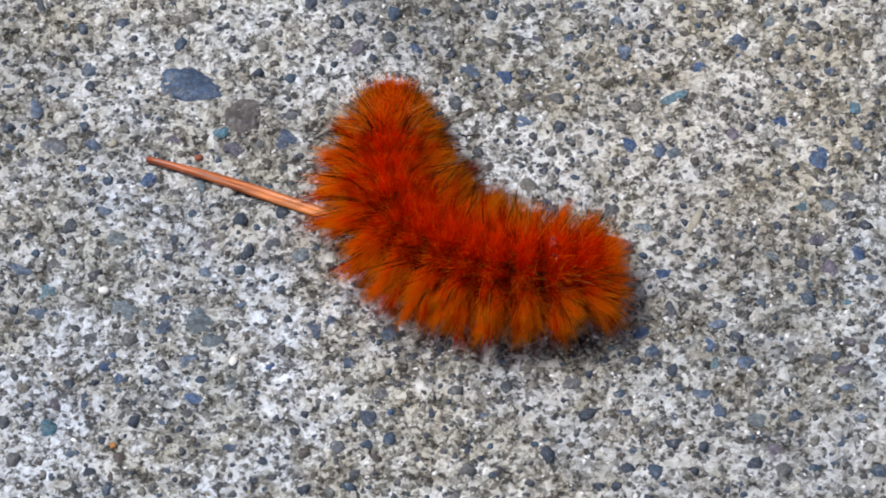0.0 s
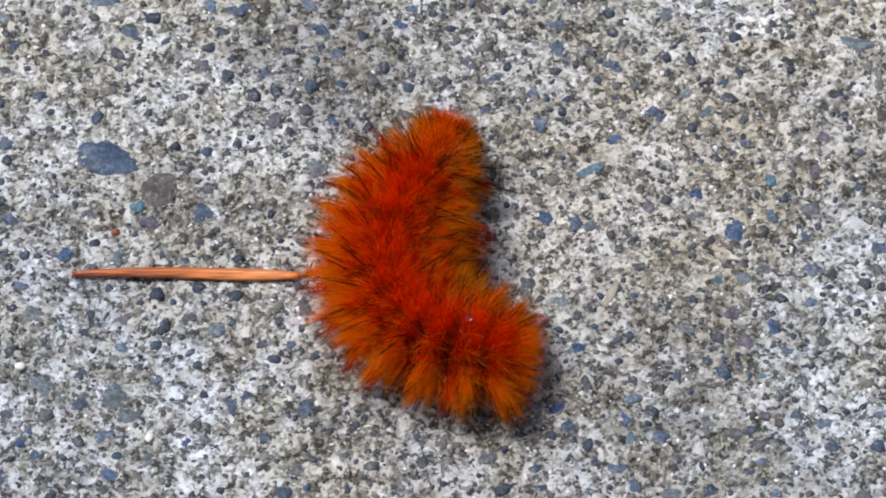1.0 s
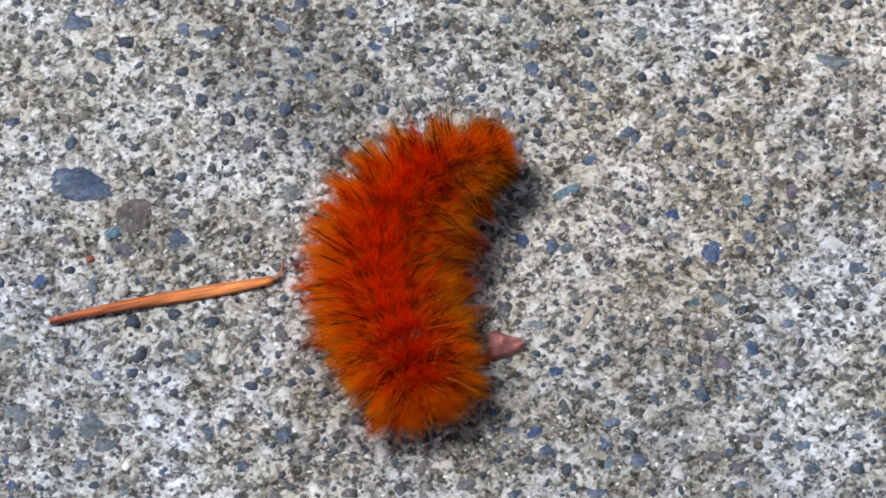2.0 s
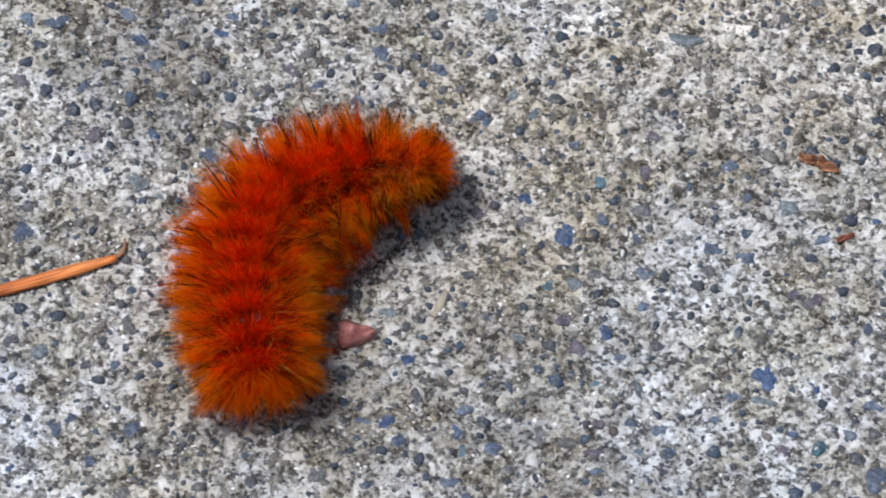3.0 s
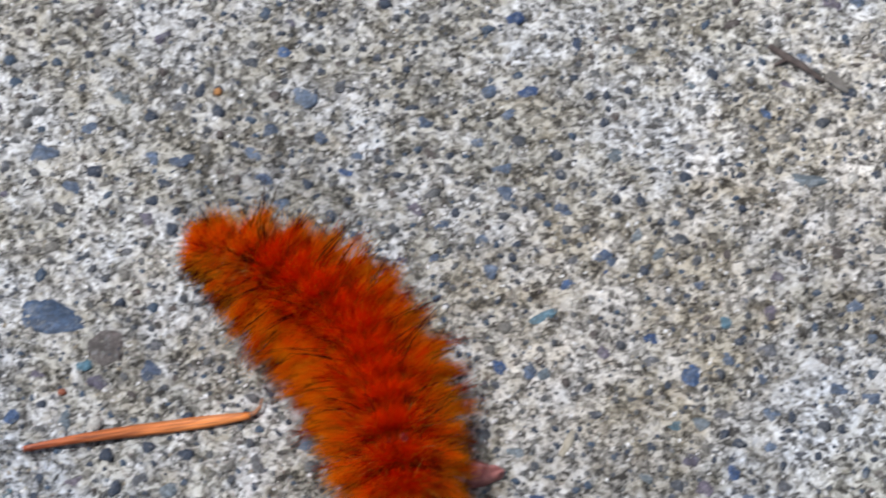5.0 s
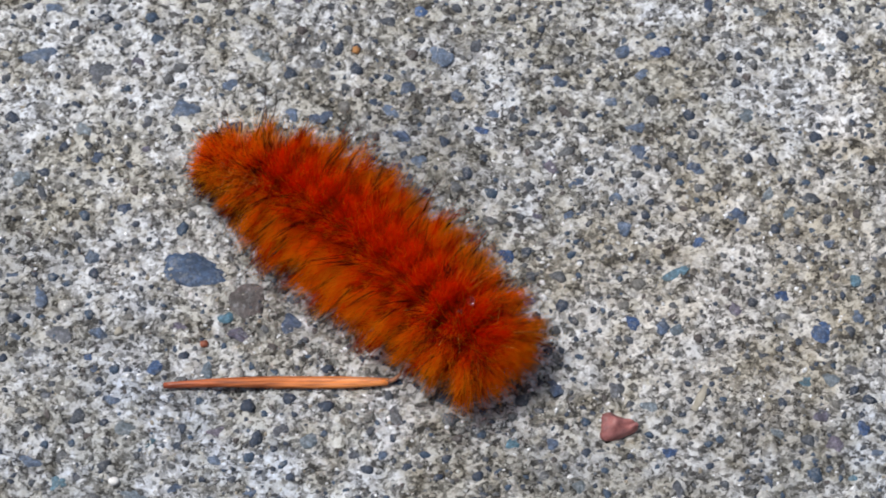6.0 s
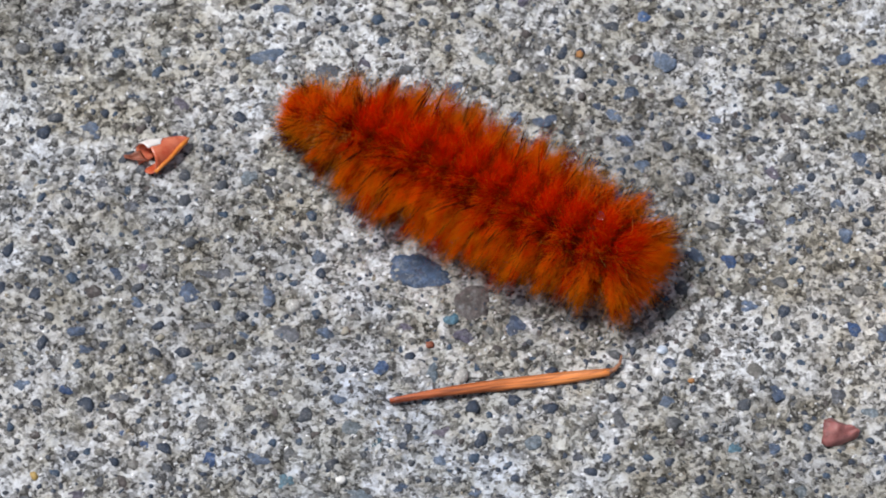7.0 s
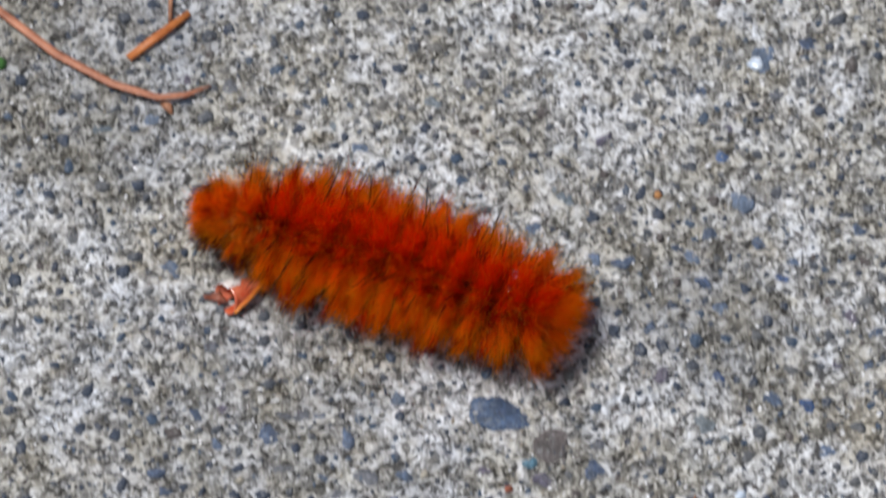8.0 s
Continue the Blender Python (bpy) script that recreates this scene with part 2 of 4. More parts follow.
CEMENT = cement_material()
STONES = {
    "slate": stone_material("slate_stone", (0.034, 0.052, 0.092), (0.095, 0.125, 0.175)),
    "blue": stone_material("blue_stone", (0.022, 0.048, 0.120), (0.050, 0.092, 0.185)),
    "teal": stone_material("teal_stone", (0.042, 0.105, 0.140), (0.085, 0.150, 0.185)),
    "sage": stone_material("sage_stone", (0.090, 0.115, 0.135), (0.140, 0.160, 0.170)),
    "grey": stone_material("grey_stone", (0.056, 0.060, 0.072), (0.115, 0.115, 0.122)),
    "plum": stone_material("plum_stone", (0.070, 0.062, 0.088), (0.105, 0.088, 0.110)),
    "speckled": stone_material("speckled_stone", (0.030, 0.055, 0.105), (0.040, 0.068, 0.120), pale=0.48),
    "crust": stone_material("crusted_stone", (0.085, 0.070, 0.066), (0.095, 0.080, 0.074), rough=0.9, pale=0.50),
    "umber": stone_material("umber_stone", (0.070, 0.056, 0.050), (0.110, 0.090, 0.080)),
}
GRAVEL = grit_material("gravel_mix", [(0.0, (0.036, 0.048, 0.074)), (0.30, (0.060, 0.068, 0.084)), (0.52, (0.100, 0.104, 0.112)), (0.66, (0.044, 0.070, 0.112)), (0.80, (0.15, 0.145, 0.136)), (0.90, (0.080, 0.068, 0.066)), (0.97, (0.45, 0.44, 0.42))])
GRIT = grit_material("grit_mix", [(0.0, (0.13, 0.13, 0.13)), (0.16, (0.21, 0.205, 0.195)), (0.36, (0.30, 0.29, 0.262)), (0.56, (0.44, 0.43, 0.40)), (0.74, (0.66, 0.665, 0.68)), (0.92, (0.26, 0.225, 0.175)), (0.97, (0.075, 0.08, 0.09))])
# Rust inside, gold outside: depth shade and the backlit fringe are put into these tones.
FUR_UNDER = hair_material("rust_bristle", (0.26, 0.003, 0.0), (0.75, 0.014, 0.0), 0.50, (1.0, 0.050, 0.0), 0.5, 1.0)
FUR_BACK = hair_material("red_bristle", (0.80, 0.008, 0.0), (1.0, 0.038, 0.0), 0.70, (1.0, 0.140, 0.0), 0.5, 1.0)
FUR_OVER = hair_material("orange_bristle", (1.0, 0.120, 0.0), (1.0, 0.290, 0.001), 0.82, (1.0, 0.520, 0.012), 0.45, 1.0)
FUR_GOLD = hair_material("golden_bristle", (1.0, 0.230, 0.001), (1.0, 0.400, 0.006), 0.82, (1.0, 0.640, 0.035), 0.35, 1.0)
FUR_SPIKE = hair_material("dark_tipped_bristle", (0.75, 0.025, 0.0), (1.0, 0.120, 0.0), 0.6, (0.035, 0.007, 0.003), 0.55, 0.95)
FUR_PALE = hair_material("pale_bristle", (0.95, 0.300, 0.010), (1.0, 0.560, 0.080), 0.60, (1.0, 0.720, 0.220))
# Dark underside hair; the shade beneath the body is put into its brown.
FUR_BROWN_SHADE = hair_material("brown_shade_bristle", (0.05, 0.012, 0.004), (0.32, 0.060, 0.006), 0.3)
FUR_DARK = hair_material("dark_bristle", (0.008, 0.005, 0.005), (0.05, 0.012, 0.006), 0.1)
SKIN = mottled("caterpillar_skin", (0.07, 0.008, 0.001), (0.30, 0.030, 0.002), 900, 0.95, 0.0)
FACE = mottled("head_capsule", (0.10, 0.035, 0.010), (0.45, 0.20, 0.05), 900, 0.25, 0.6)
PALE = mottled("pale_plate", (0.45, 0.16, 0.02), (0.80, 0.42, 0.08), 700, 0.35, 0.5)
LEG = mottled("leg_skin", (0.35, 0.14, 0.02), (0.62, 0.33, 0.07), 900, 0.4, 0.5)
NEEDLE = needle_material()
RIM = mottled("scale_rim", (0.55, 0.12, 0.015), (0.85, 0.30, 0.05), 600, 0.3, 0.5)
BROWN_NEEDLE = mottled("brown_needle", (0.26, 0.085, 0.042), (0.52, 0.22, 0.125), 420, 0.5, 0.4)
RUST_NEEDLE = mottled("rust_needle", (0.34, 0.090, 0.022), (0.58, 0.20, 0.055), 500, 0.45, 0.4)
PINK = mottled("pink_scale", (0.17, 0.055, 0.055), (0.50, 0.21, 0.195), 520, 0.45, 0.3, 0.00008, 0.1)
BUD = mottled("bud_scale", (0.50, 0.065, 0.020), (0.82, 0.27, 0.15), 420, 0.20, 0.7, 0.00008, 0.15)
BUD_PALE = mottled("bud_lining", (0.78, 0.70, 0.66), (0.92, 0.91, 0.90), 600, 0.5, 0.4)
WATER, _, wb = material("water", 0.0, 0.5)
wb.inputs["Transmission Weight"].default_value, wb.inputs["IOR"].default_value = 1.0, 1.33
TWIG = mottled("grey_twig", (0.045, 0.035, 0.035), (0.14, 0.11, 0.10), 900, 0.7)
GREY_FLAKE = mottled("grey_flake", (0.13, 0.12, 0.11), (0.26, 0.25, 0.235), 900, 0.8)
HUSK = mottled("brown_husk", (0.13, 0.050, 0.028), (0.46, 0.22, 0.12), 1200, 0.6)
YELLOW = mottled("yellow_crumb", (0.36, 0.24, 0.08), (0.60, 0.42, 0.16), 900, 0.6)
ORANGE = mottled("orange_crumb", (0.32, 0.14, 0.05), (0.54, 0.27, 0.09), 900, 0.6)
RED = mottled("red_crumb", (0.17, 0.050, 0.030), (0.34, 0.11, 0.06), 900, 0.5)
STRAW = mottled("straw_bit", (0.30, 0.275, 0.22), (0.48, 0.44, 0.37), 700, 0.7)
MICA_AND_GLINT = mottled("mica_and_glint", (0.35, 0.45, 0.60), (0.85, 0.90, 0.95), 1500, 0.15, 0.9)
MOSS = mottled("moss_bit", (0.03, 0.10, 0.02), (0.08, 0.22, 0.05), 900, 0.8)
CHALK = mottled("white_crumb", (0.70, 0.69, 0.66), (0.92, 0.91, 0.89), 700, 0.6)


# ---- mesh helpers ----
def mesh(name, verts, faces, mat, smooth=True):
    me = bpy.data.meshes.new(name)
    me.from_pydata(verts.tolist() if isinstance(verts, np.ndarray) else verts, [], faces.tolist() if isinstance(faces, np.ndarray) else faces)
    me.materials.append(mat)
    if smooth:
        me.polygons.foreach_set("use_smooth", np.ones(len(me.polygons), bool))
    me.update()
    return me


def part(name, me, parent, label=""):
    ob = new(name, me)
    ob.parent = parent
    return tagged(ob, label)


def lattice(xs, ys, cell, seed):
    """Smooth noise from 0 to 1 on the grid xs by ys, in millimetres."""
    r = np.random.RandomState(seed).rand(257, 257)

    def steps(v):
        v = np.asarray(v) / cell + 400.37
        k = np.floor(v).astype(int)
        f = v - k
        return k % 256, f * f * (3 - 2 * f)

    i, fx = steps(xs)
    j, fy = steps(ys)
    a, b = r[np.ix_(i, j)], r[np.ix_(i + 1, j)]
    c, d = r[np.ix_(i, j + 1)], r[np.ix_(i + 1, j + 1)]
    fx, fy = fx[:, None], fy[None, :]
    return (a * (1 - fx) + b * fx) * (1 - fy) + (c * (1 - fx) + d * fx) * fy


def tube(points, radii, sides=8, squash=1.0, caps=True):
    """Vertices and faces of a tapered tube along points (millimetres in, metres out)."""
    verts, faces = [], []
    pts = [Vector(p) for p in points]
    for k, p in enumerate(pts):
        d = (pts[min(k + 1, len(pts) - 1)] - pts[max(k - 1, 0)]).normalized()
        side = d.cross(Vector((0, 0, 1)))
        side = side.normalized() if side.length > 1e-4 else Vector((1, 0, 0))
        up = side.cross(d)
        for q in range(sides):
            a = 2 * math.pi * q / sides
            verts.append((p + radii[k] * (math.cos(a) * side + squash * math.sin(a) * up)) * MM)
    for k in range(len(pts) - 1):
        for q in range(sides):
            r = (q + 1) % sides
            faces.append((k * sides + q, k * sides + r, (k + 1) * sides + r, (k + 1) * sides + q))
    if caps:
        faces.append(tuple(range(sides))[::-1])
        faces.append(tuple(range((len(pts) - 1) * sides, len(pts) * sides)))
    return [tuple(v) for v in verts], faces


# ---- ground: worn concrete with exposed stones, one sheet to the horizon ----
FAR = np.geomspace(1.0, 400000.0, 26)
GX = np.concatenate((-76 - FAR[::-1], np.arange(-76, 62.01, 0.17), 62 + FAR))
GY = np.concatenate((-43 - FAR[::-1], np.arange(-43, 52.01, 0.17), 52 + FAR))


def ground_height():
    z = 0.22 * (lattice(GX, GY, 7.0, 1) - 0.5) + 0.20 * (lattice(GX, GY, 2.1, 2) - 0.5) + 0.26 * (lattice(GX, GY, 0.85, 3) - 0.5)
    z += 0.20 * (lattice(GX, GY, 0.42, 4) - 0.5)
    pits = np.clip((lattice(GX, GY, 0.75, 5) - 0.70) / 0.2, 0, 1) * np.clip(lattice(GX, GY, 5.0, 6) * 2 - 0.4, 0, 1)
    return z - 0.38 * pits


GZ = ground_height()


def level(x, y):
    """Height of the concrete at x, y (millimetres)."""
    i = np.clip(np.searchsorted(GX, x), 0, len(GX) - 1)
    j = np.clip(np.searchsorted(GY, y), 0, len(GY) - 1)
    return GZ[i, j]


def build_ground():
    nx, ny = len(GX), len(GY)
    co = np.empty((nx, ny, 3), np.float32)
    co[..., 0], co[..., 1], co[..., 2] = GX[:, None] * MM, GY[None, :] * MM, GZ * MM
    idx = np.arange(nx * ny).reshape(nx, ny)
    quads = np.stack((idx[:-1, :-1], idx[1:, :-1], idx[1:, 1:], idx[:-1, 1:]), -1).reshape(-1, 4)
    me = bpy.data.meshes.new("ground")
    me.vertices.add(nx * ny)
    me.vertices.foreach_set("co", co.ravel())
    me.loops.add(quads.size)
    me.loops.foreach_set("vertex_index", quads.ravel().astype(np.int32))
    me.polygons.add(len(quads))
    me.polygons.foreach_set("loop_start", np.arange(0, quads.size, 4, dtype=np.int32))
    me.polygons.foreach_set("use_smooth", np.ones(len(quads), bool))
    me.materials.append(CEMENT)
    me.update(calc_edges=True)
    return tagged(new("ground", me), "worn pale grey concrete with exposed dark stones", "concrete", kind="structure")


ground = build_ground()


# ---- debris on the concrete ----
def strip_thing(name, points, radii, mat, label, category, squash=0.6, sides=8, group=""):
    v, f = tube([(x, y, z + float(level(x, y))) for x, y, z in points], radii, sides, squash)
    return tagged(new(name, mesh(name, v, f, mat)), label, category, group)


def crumb(name, x, y, size, mat, label, category, seed, flat=0.7):
    """A small rough lump resting on the concrete."""
    rng = np.random.RandomState(seed)
    bm = bmesh.new()
    bmesh.ops.create_icosphere(bm, subdivisions=2, radius=0.5)
    sx, sy = rng.uniform(0.8, 1.15, 2)
    for v in bm.verts:
        k = 1 + 0.45 * noise.noise(v.co * 3.1 + Vector((seed, 0, 0)))
        v.co = Vector((v.co.x * sx * k, v.co.y * sy * k, v.co.z * flat * k)) * size * MM
    me = bpy.data.meshes.new(name)
    bm.to_mesh(me)
    bm.free()
    me.materials.append(mat)
    me.polygons.foreach_set("use_smooth", np.ones(len(me.polygons), bool))
    ob = tagged(new(name, me), label, category, "loose crumbs on the concrete")
    ob.matrix_world = pose(x * MM, y * MM, (float(level(x, y)) + 0.22 * size * flat) * MM, 0, 0, seed * 37 % 360)
    return ob


def shell(name, grid, thick, mat):
    """A plate with thickness from a grid of points (rows by columns, millimetres); the underside lies along the inner side."""
    n, m = len(grid) - 1, len(grid[0]) - 1
    w = m + 1
    g = np.array(grid, float)
    nor = np.cross(np.gradient(g, axis=0), np.gradient(g, axis=1))
    nor /= np.linalg.norm(nor, axis=2)[..., None] + 1e-9
    verts = np.concatenate((g.reshape(-1, 3), (g - nor * thick).reshape(-1, 3))) * MM
    k = (n + 1) * w
    faces = []
    for i in range(n):
        for j in range(m):
            a = i * w + j
            faces += [(a, a + w, a + w + 1, a + 1), (k + a, k + a + 1, k + a + w + 1, k + a + w)]
    for i in range(n):
        faces += [(i * w, k + i * w, k + (i + 1) * w, (i + 1) * w), ((i + 1) * w + m, k + (i + 1) * w + m, k + i * w + m, i * w + m)]
    for j in range(m):
        faces += [(j + 1, k + j + 1, k + j, j), (n * w + j, k + n * w + j, k + n * w + j + 1, n * w + j + 1)]
    return mesh(name, verts, faces, mat)


def leaf_scale(name, size, thick, arch, rough, mat, label, category, x, y, turn, seed, blunt=0.30):
    """A crumpled, arched flake, broad at one end and drawn to a blunt point at the other."""
    ln, wd = size
    grid = []
    for i in range(15):
        u = i / 14
        w = wd * (blunt + (1 - blunt) * (1 - u) ** 0.75) * (0.62 + 0.38 * min(1, u * 5))
        row = []
        for j in range(11):
            s = j / 5 - 1
            k = noise.noise(Vector((u * 2.6 + seed, s * 1.7, seed)))
            edge = 1 + 0.16 * noise.noise(Vector((u * 4, s * 2 + seed, 3)))
            z = arch * (1 - abs(s) ** 2.4) * (0.35 + 0.65 * math.sin(math.pi * (0.15 + 0.75 * u))) + rough * k
            row.append(((u - 0.5) * ln * edge, s * w / 2 * edge, max(z, 0.0) + 0.05))
        grid.append(row)
    ob = tagged(new(name, shell(name, grid, thick, mat)), label, category)
    ob.matrix_world = pose(x * MM, y * MM, (float(level(x, y)) + thick) * MM, 0, 0, turn)
    return ob


def rolled_scale(x, y, turn):
    """A bud scale rolled into a cone: open mouth with a curled lip, pointed far end, a whitish membrane on its flank."""
    def cone(u, a, out=0.0):
        r = 1.5 * (1 - u) ** 0.62 + 0.08 + out
        w = 1 + 0.10 * noise.noise(Vector((u * 3, a * 1.3, 4)))
        return ((u - 0.42) * 4.5 + 0.6 * (math.cos(a) + 0.2) * (1 - u), r * w * math.sin(a), 0.72 * r * w * math.cos(a) + 0.80 * (1 - 0.45 * u) + 0.25)
    root = tagged(new("bud_scale"), "orange-red rolled bud scale with a whitish flank", "bud scale")
    part("scale", shell("scale", [[cone(i / 16, math.radians(-165 + 330 * j / 20)) for j in range(21)] for i in range(17)], 0.13, BUD), root)
    part("membrane", shell("membrane", [[cone(-0.06 + 0.56 * i / 8 * (1 - 0.4 * abs(j / 4 - 1)), math.radians(5 + 100 * j / 8), 0.06) for j in range(9)] for i in range(9)], 0.05, BUD_PALE), root, "whitish papery membrane")
    part("lip", shell("lip", [[(-1.7 - 1.5 * i / 8, (0.5 + 0.75 * (j / 3 - 1) * (1 - 0.8 * i / 8)) + 0.9 * i / 8, 0.35 + 0.35 * (j / 3 - 1) ** 2 + 0.10 * math.sin(i)) for j in range(7)] for i in range(9)], 0.12, RED), root, "dark red curled lip")
    v, f = tube([cone(i / 12, math.radians(-95 + 60 * i / 12), 0.04) for i in range(13)], [0.20] * 11 + [0.15, 0.08], 8)
    part("rim", mesh("rim", v, f, RIM), root, "thick orange rim")
    root.matrix_world = pose(x * MM, y * MM, (float(level(x, y)) + 0.05) * MM, 0, 0, turn)
    return root


def build_needle():
    """A dry fir needle: flat blade, grooved along the middle, with a thin upturned stalk. Lies along x."""
    verts, faces = [], []
    cuts = 26
    for i in range(cuts + 1):
        u = i / cuts
        x = -10.3 + 19.2 * u
        w = 0.60 * (0.40 + 0.60 * min(1, u / 0.5)) * (1 - 0.45 * max(0, u - 0.8) / 0.2)
        dip = 0.26 * min(1, max(0, u - 0.35) * 4)
        yb = 0.45 * math.sin(u * math.pi) * 0.5 - 0.15
        for s, z in ((-1, 0.02), (-0.75, 0.30), (-0.25, 0.38), (0, 0.38 - dip), (0.25, 0.40), (0.75, 0.32), (1, 0.02), (0.4, -0.14), (-0.4, -0.14)):
            verts.append((x * MM, (yb + s * w) * MM, (z + 0.25 + 0.12 * math.sin(u * 7)) * MM))
    for i in range(cuts):
        for q in range(9):
            a, b = i * 9 + q, i * 9 + (q + 1) % 9
            faces.append((a, b, b + 9, a + 9)[::-1])
    faces += [tuple(range(9)), tuple(range(cuts * 9, cuts * 9 + 9))[::-1]]
    root = tagged(new("fir_needle"), "dry orange-brown fir needle lying on the concrete", "needle", "dry needles on the concrete")
    part("blade", mesh("blade", verts, faces, NEEDLE), root)
    v, f = tube([(8.7, -0.15, 0.4), (9.4, 0.05, 0.42), (9.9, 0.5, 0.5), (10.2, 1.3, 0.6)], [0.30, 0.2, 0.14, 0.09], 7, 0.8)
    part("stalk", mesh("stalk", v, f, HUSK), root, "thin curled brown stalk")
    return root


needle = build_needle()
strip_thing("long_needle", [(-78, 49.5, 0.5), (-72.2, 44.5, 0.6), (-66.6, 39.6, 0.7), (-61.2, 36.3, 0.8), (-56.9, 34.9, 0.9), (-54.4, 35.3, 0.7), (-52.2, 36.5, 0.5)], [0.36, 0.42, 0.44, 0.40, 0.36, 0.30, 0.1], BROWN_NEEDLE, "long curved dry brown needle on the concrete", "needle", 0.5, group="dry needles on the concrete")
strip_thing("needle_piece", [(-59.9, 39.4, 0.5), (-57.2, 42.0, 0.6), (-54.6, 44.5, 0.6)], [0.42, 0.48, 0.36], RUST_NEEDLE, "short broken piece of orange-brown needle", "needle", group="dry needles on the concrete")
strip_thing("thin_stalk", [(-56.3, 43.6, 0.3), (-56.4, 46.0, 0.4), (-56.0, 48.5, 0.4)], [0.2, 0.22, 0.2], HUSK, "thin reddish dry stalk on the concrete", "stalk", 1.0)
strip_thing("twig", [(37.4, 29.6, 0.4), (39.0, 28.2, 0.5), (40.3, 27.2, 0.5), (41.9, 25.8, 0.4)], [0.28, 0.36, 0.34, 0.22], TWIG, "short dark grey twig lying on the concrete", "twig", 1.0)
strip_thing("straw_bit", [(17.8, -11.8, 0.12), (18.4, -10.7, 0.16), (18.9, -9.5, 0.12)], [0.3, 0.42, 0.25], STRAW, "pale bit of dry straw", "straw", 0.5)
strip_thing("brown_bit", [(-56.6, 34.8, 0.2), (-56.0, 34.3, 0.35), (-55.6, 33.6, 0.2)], [0.3, 0.45, 0.16], HUSK, "dark red-brown bit under the long needle", "bark", 0.7)
leaf_scale("grey_flake", (2.6, 1.5), 0.12, 0.25, 0.4, GREY_FLAKE, "flat brownish grey flake at the twig's end", "flake", 43.2, 25.6, -50, 4.4, 0.2)
strip_thing("twig_stub", [(37.7, 27.6, 0.2), (38.4, 27.9, 0.4), (39.0, 28.1, 0.5)], [0.12, 0.2, 0.16], TWIG, "short broken twig stub beside the grey twig", "twig", 1.0)
leaf_scale("pink_scale", (3.1, 3.5), 0.22, 1.2, 0.7, PINK, "dull pink folded woody scale lying on the concrete", "bud scale", 11.4, -13.7, -4, 2.3, 0.06)
rolled_scale(-48.2, 14.2, 34)
leaf_scale("brown_husk", (2.1, 1.1), 0.12, 0.4, 1.5, HUSK, "crumpled brown husk flake on the concrete", "husk", 51.6, 2.1, -26, 5.1, 0.12)
leaf_scale("brown_husk", (1.5, 0.9), 0.10, 0.3, 1.3, HUSK, "small torn brown husk flake on the concrete", "husk", 49.9, 2.9, 160, 8.3, 0.12)
strip_thing("husk_fibre", [(51.0, 3.9, 0.3), (51.7, 3.2, 0.5), (52.2, 2.6, 0.6)], [0.06, 0.09, 0.07], STRAW, "thin pale fibre beside the husk flakes", "fibre", 1.0, 6)
leaf_scale("red_flake", (1.6, 0.55), 0.14, 0.3, 0.4, RED, "small dark red flake on the concrete", "flake", 52.7, -4.9, 20, 7.7)
crumb("yellow_crumb", 43.8, 3.1, 0.8, STRAW, "small straw-yellow crumb on the concrete", "crumb", 3)
crumb("orange_crumb", -11.2, 25.4, 0.8, ORANGE, "small orange crumb on the concrete", "crumb", 5)
crumb("red_seed", -24.1, -5.1, 0.75, RED, "tiny reddish brown seed on the concrete", "seed", 7)
crumb("straw_crumb", -31.5, -3.9, 0.9, STRAW, "tiny straw-coloured crumb on the concrete", "crumb", 9)
crumb("orange_crumb", -29.9, -33.8, 0.7, ORANGE, "small brownish orange crumb on the concrete", "crumb", 11)
crumb("yellow_crumb", -57.8, -18.7, 0.8, YELLOW, "tiny dull yellow crumb on the concrete", "crumb", 13)
crumb("straw_crumb", -47.6, -4.8, 0.7, STRAW, "tiny straw-coloured crumb on the concrete", "crumb", 15)
crumb("white_crumb", -31.5, -18.8, 0.9, CHALK, "tiny white mineral crumb in the concrete", "crumb", 17)
crumb("white_crumb", -20.3, -25.5, 0.9, CHALK, "tiny white mineral crumb in the concrete", "crumb", 19)
crumb("mica_and_glint", -3.9, -5.5, 0.9, MICA_AND_GLINT, "tiny shiny bluish white mineral flake", "crumb", 23, 0.5)
# Added flake that paints the pale highlight on the slate stone below it.
crumb("mica_and_glint", -2.2, 39.9, 1.5, MICA_AND_GLINT, "pale blue highlight on a dark stone, added as a flake", "crumb", 29, 0.4)
crumb("orange_crumb", -1.4, -8.6, 0.5, ORANGE, "tiny orange crumb on the concrete", "crumb", 25)
crumb("straw_crumb", 1.0, 0.1, 0.5, STRAW, "tiny straw-coloured crumb on the concrete", "crumb", 27)
crumb("moss_bit", -71.8, 38.8, 1.6, MOSS, "tiny tuft of green moss on the concrete", "moss", 21)


# ---- caterpillar ----
COUNT = 13
LIFT = 3.9
RADII = [1.45, 1.95, 2.4, 2.6, 2.7, 2.8, 2.8, 2.8, 2.8, 2.75, 2.7, 2.6, 2.3]


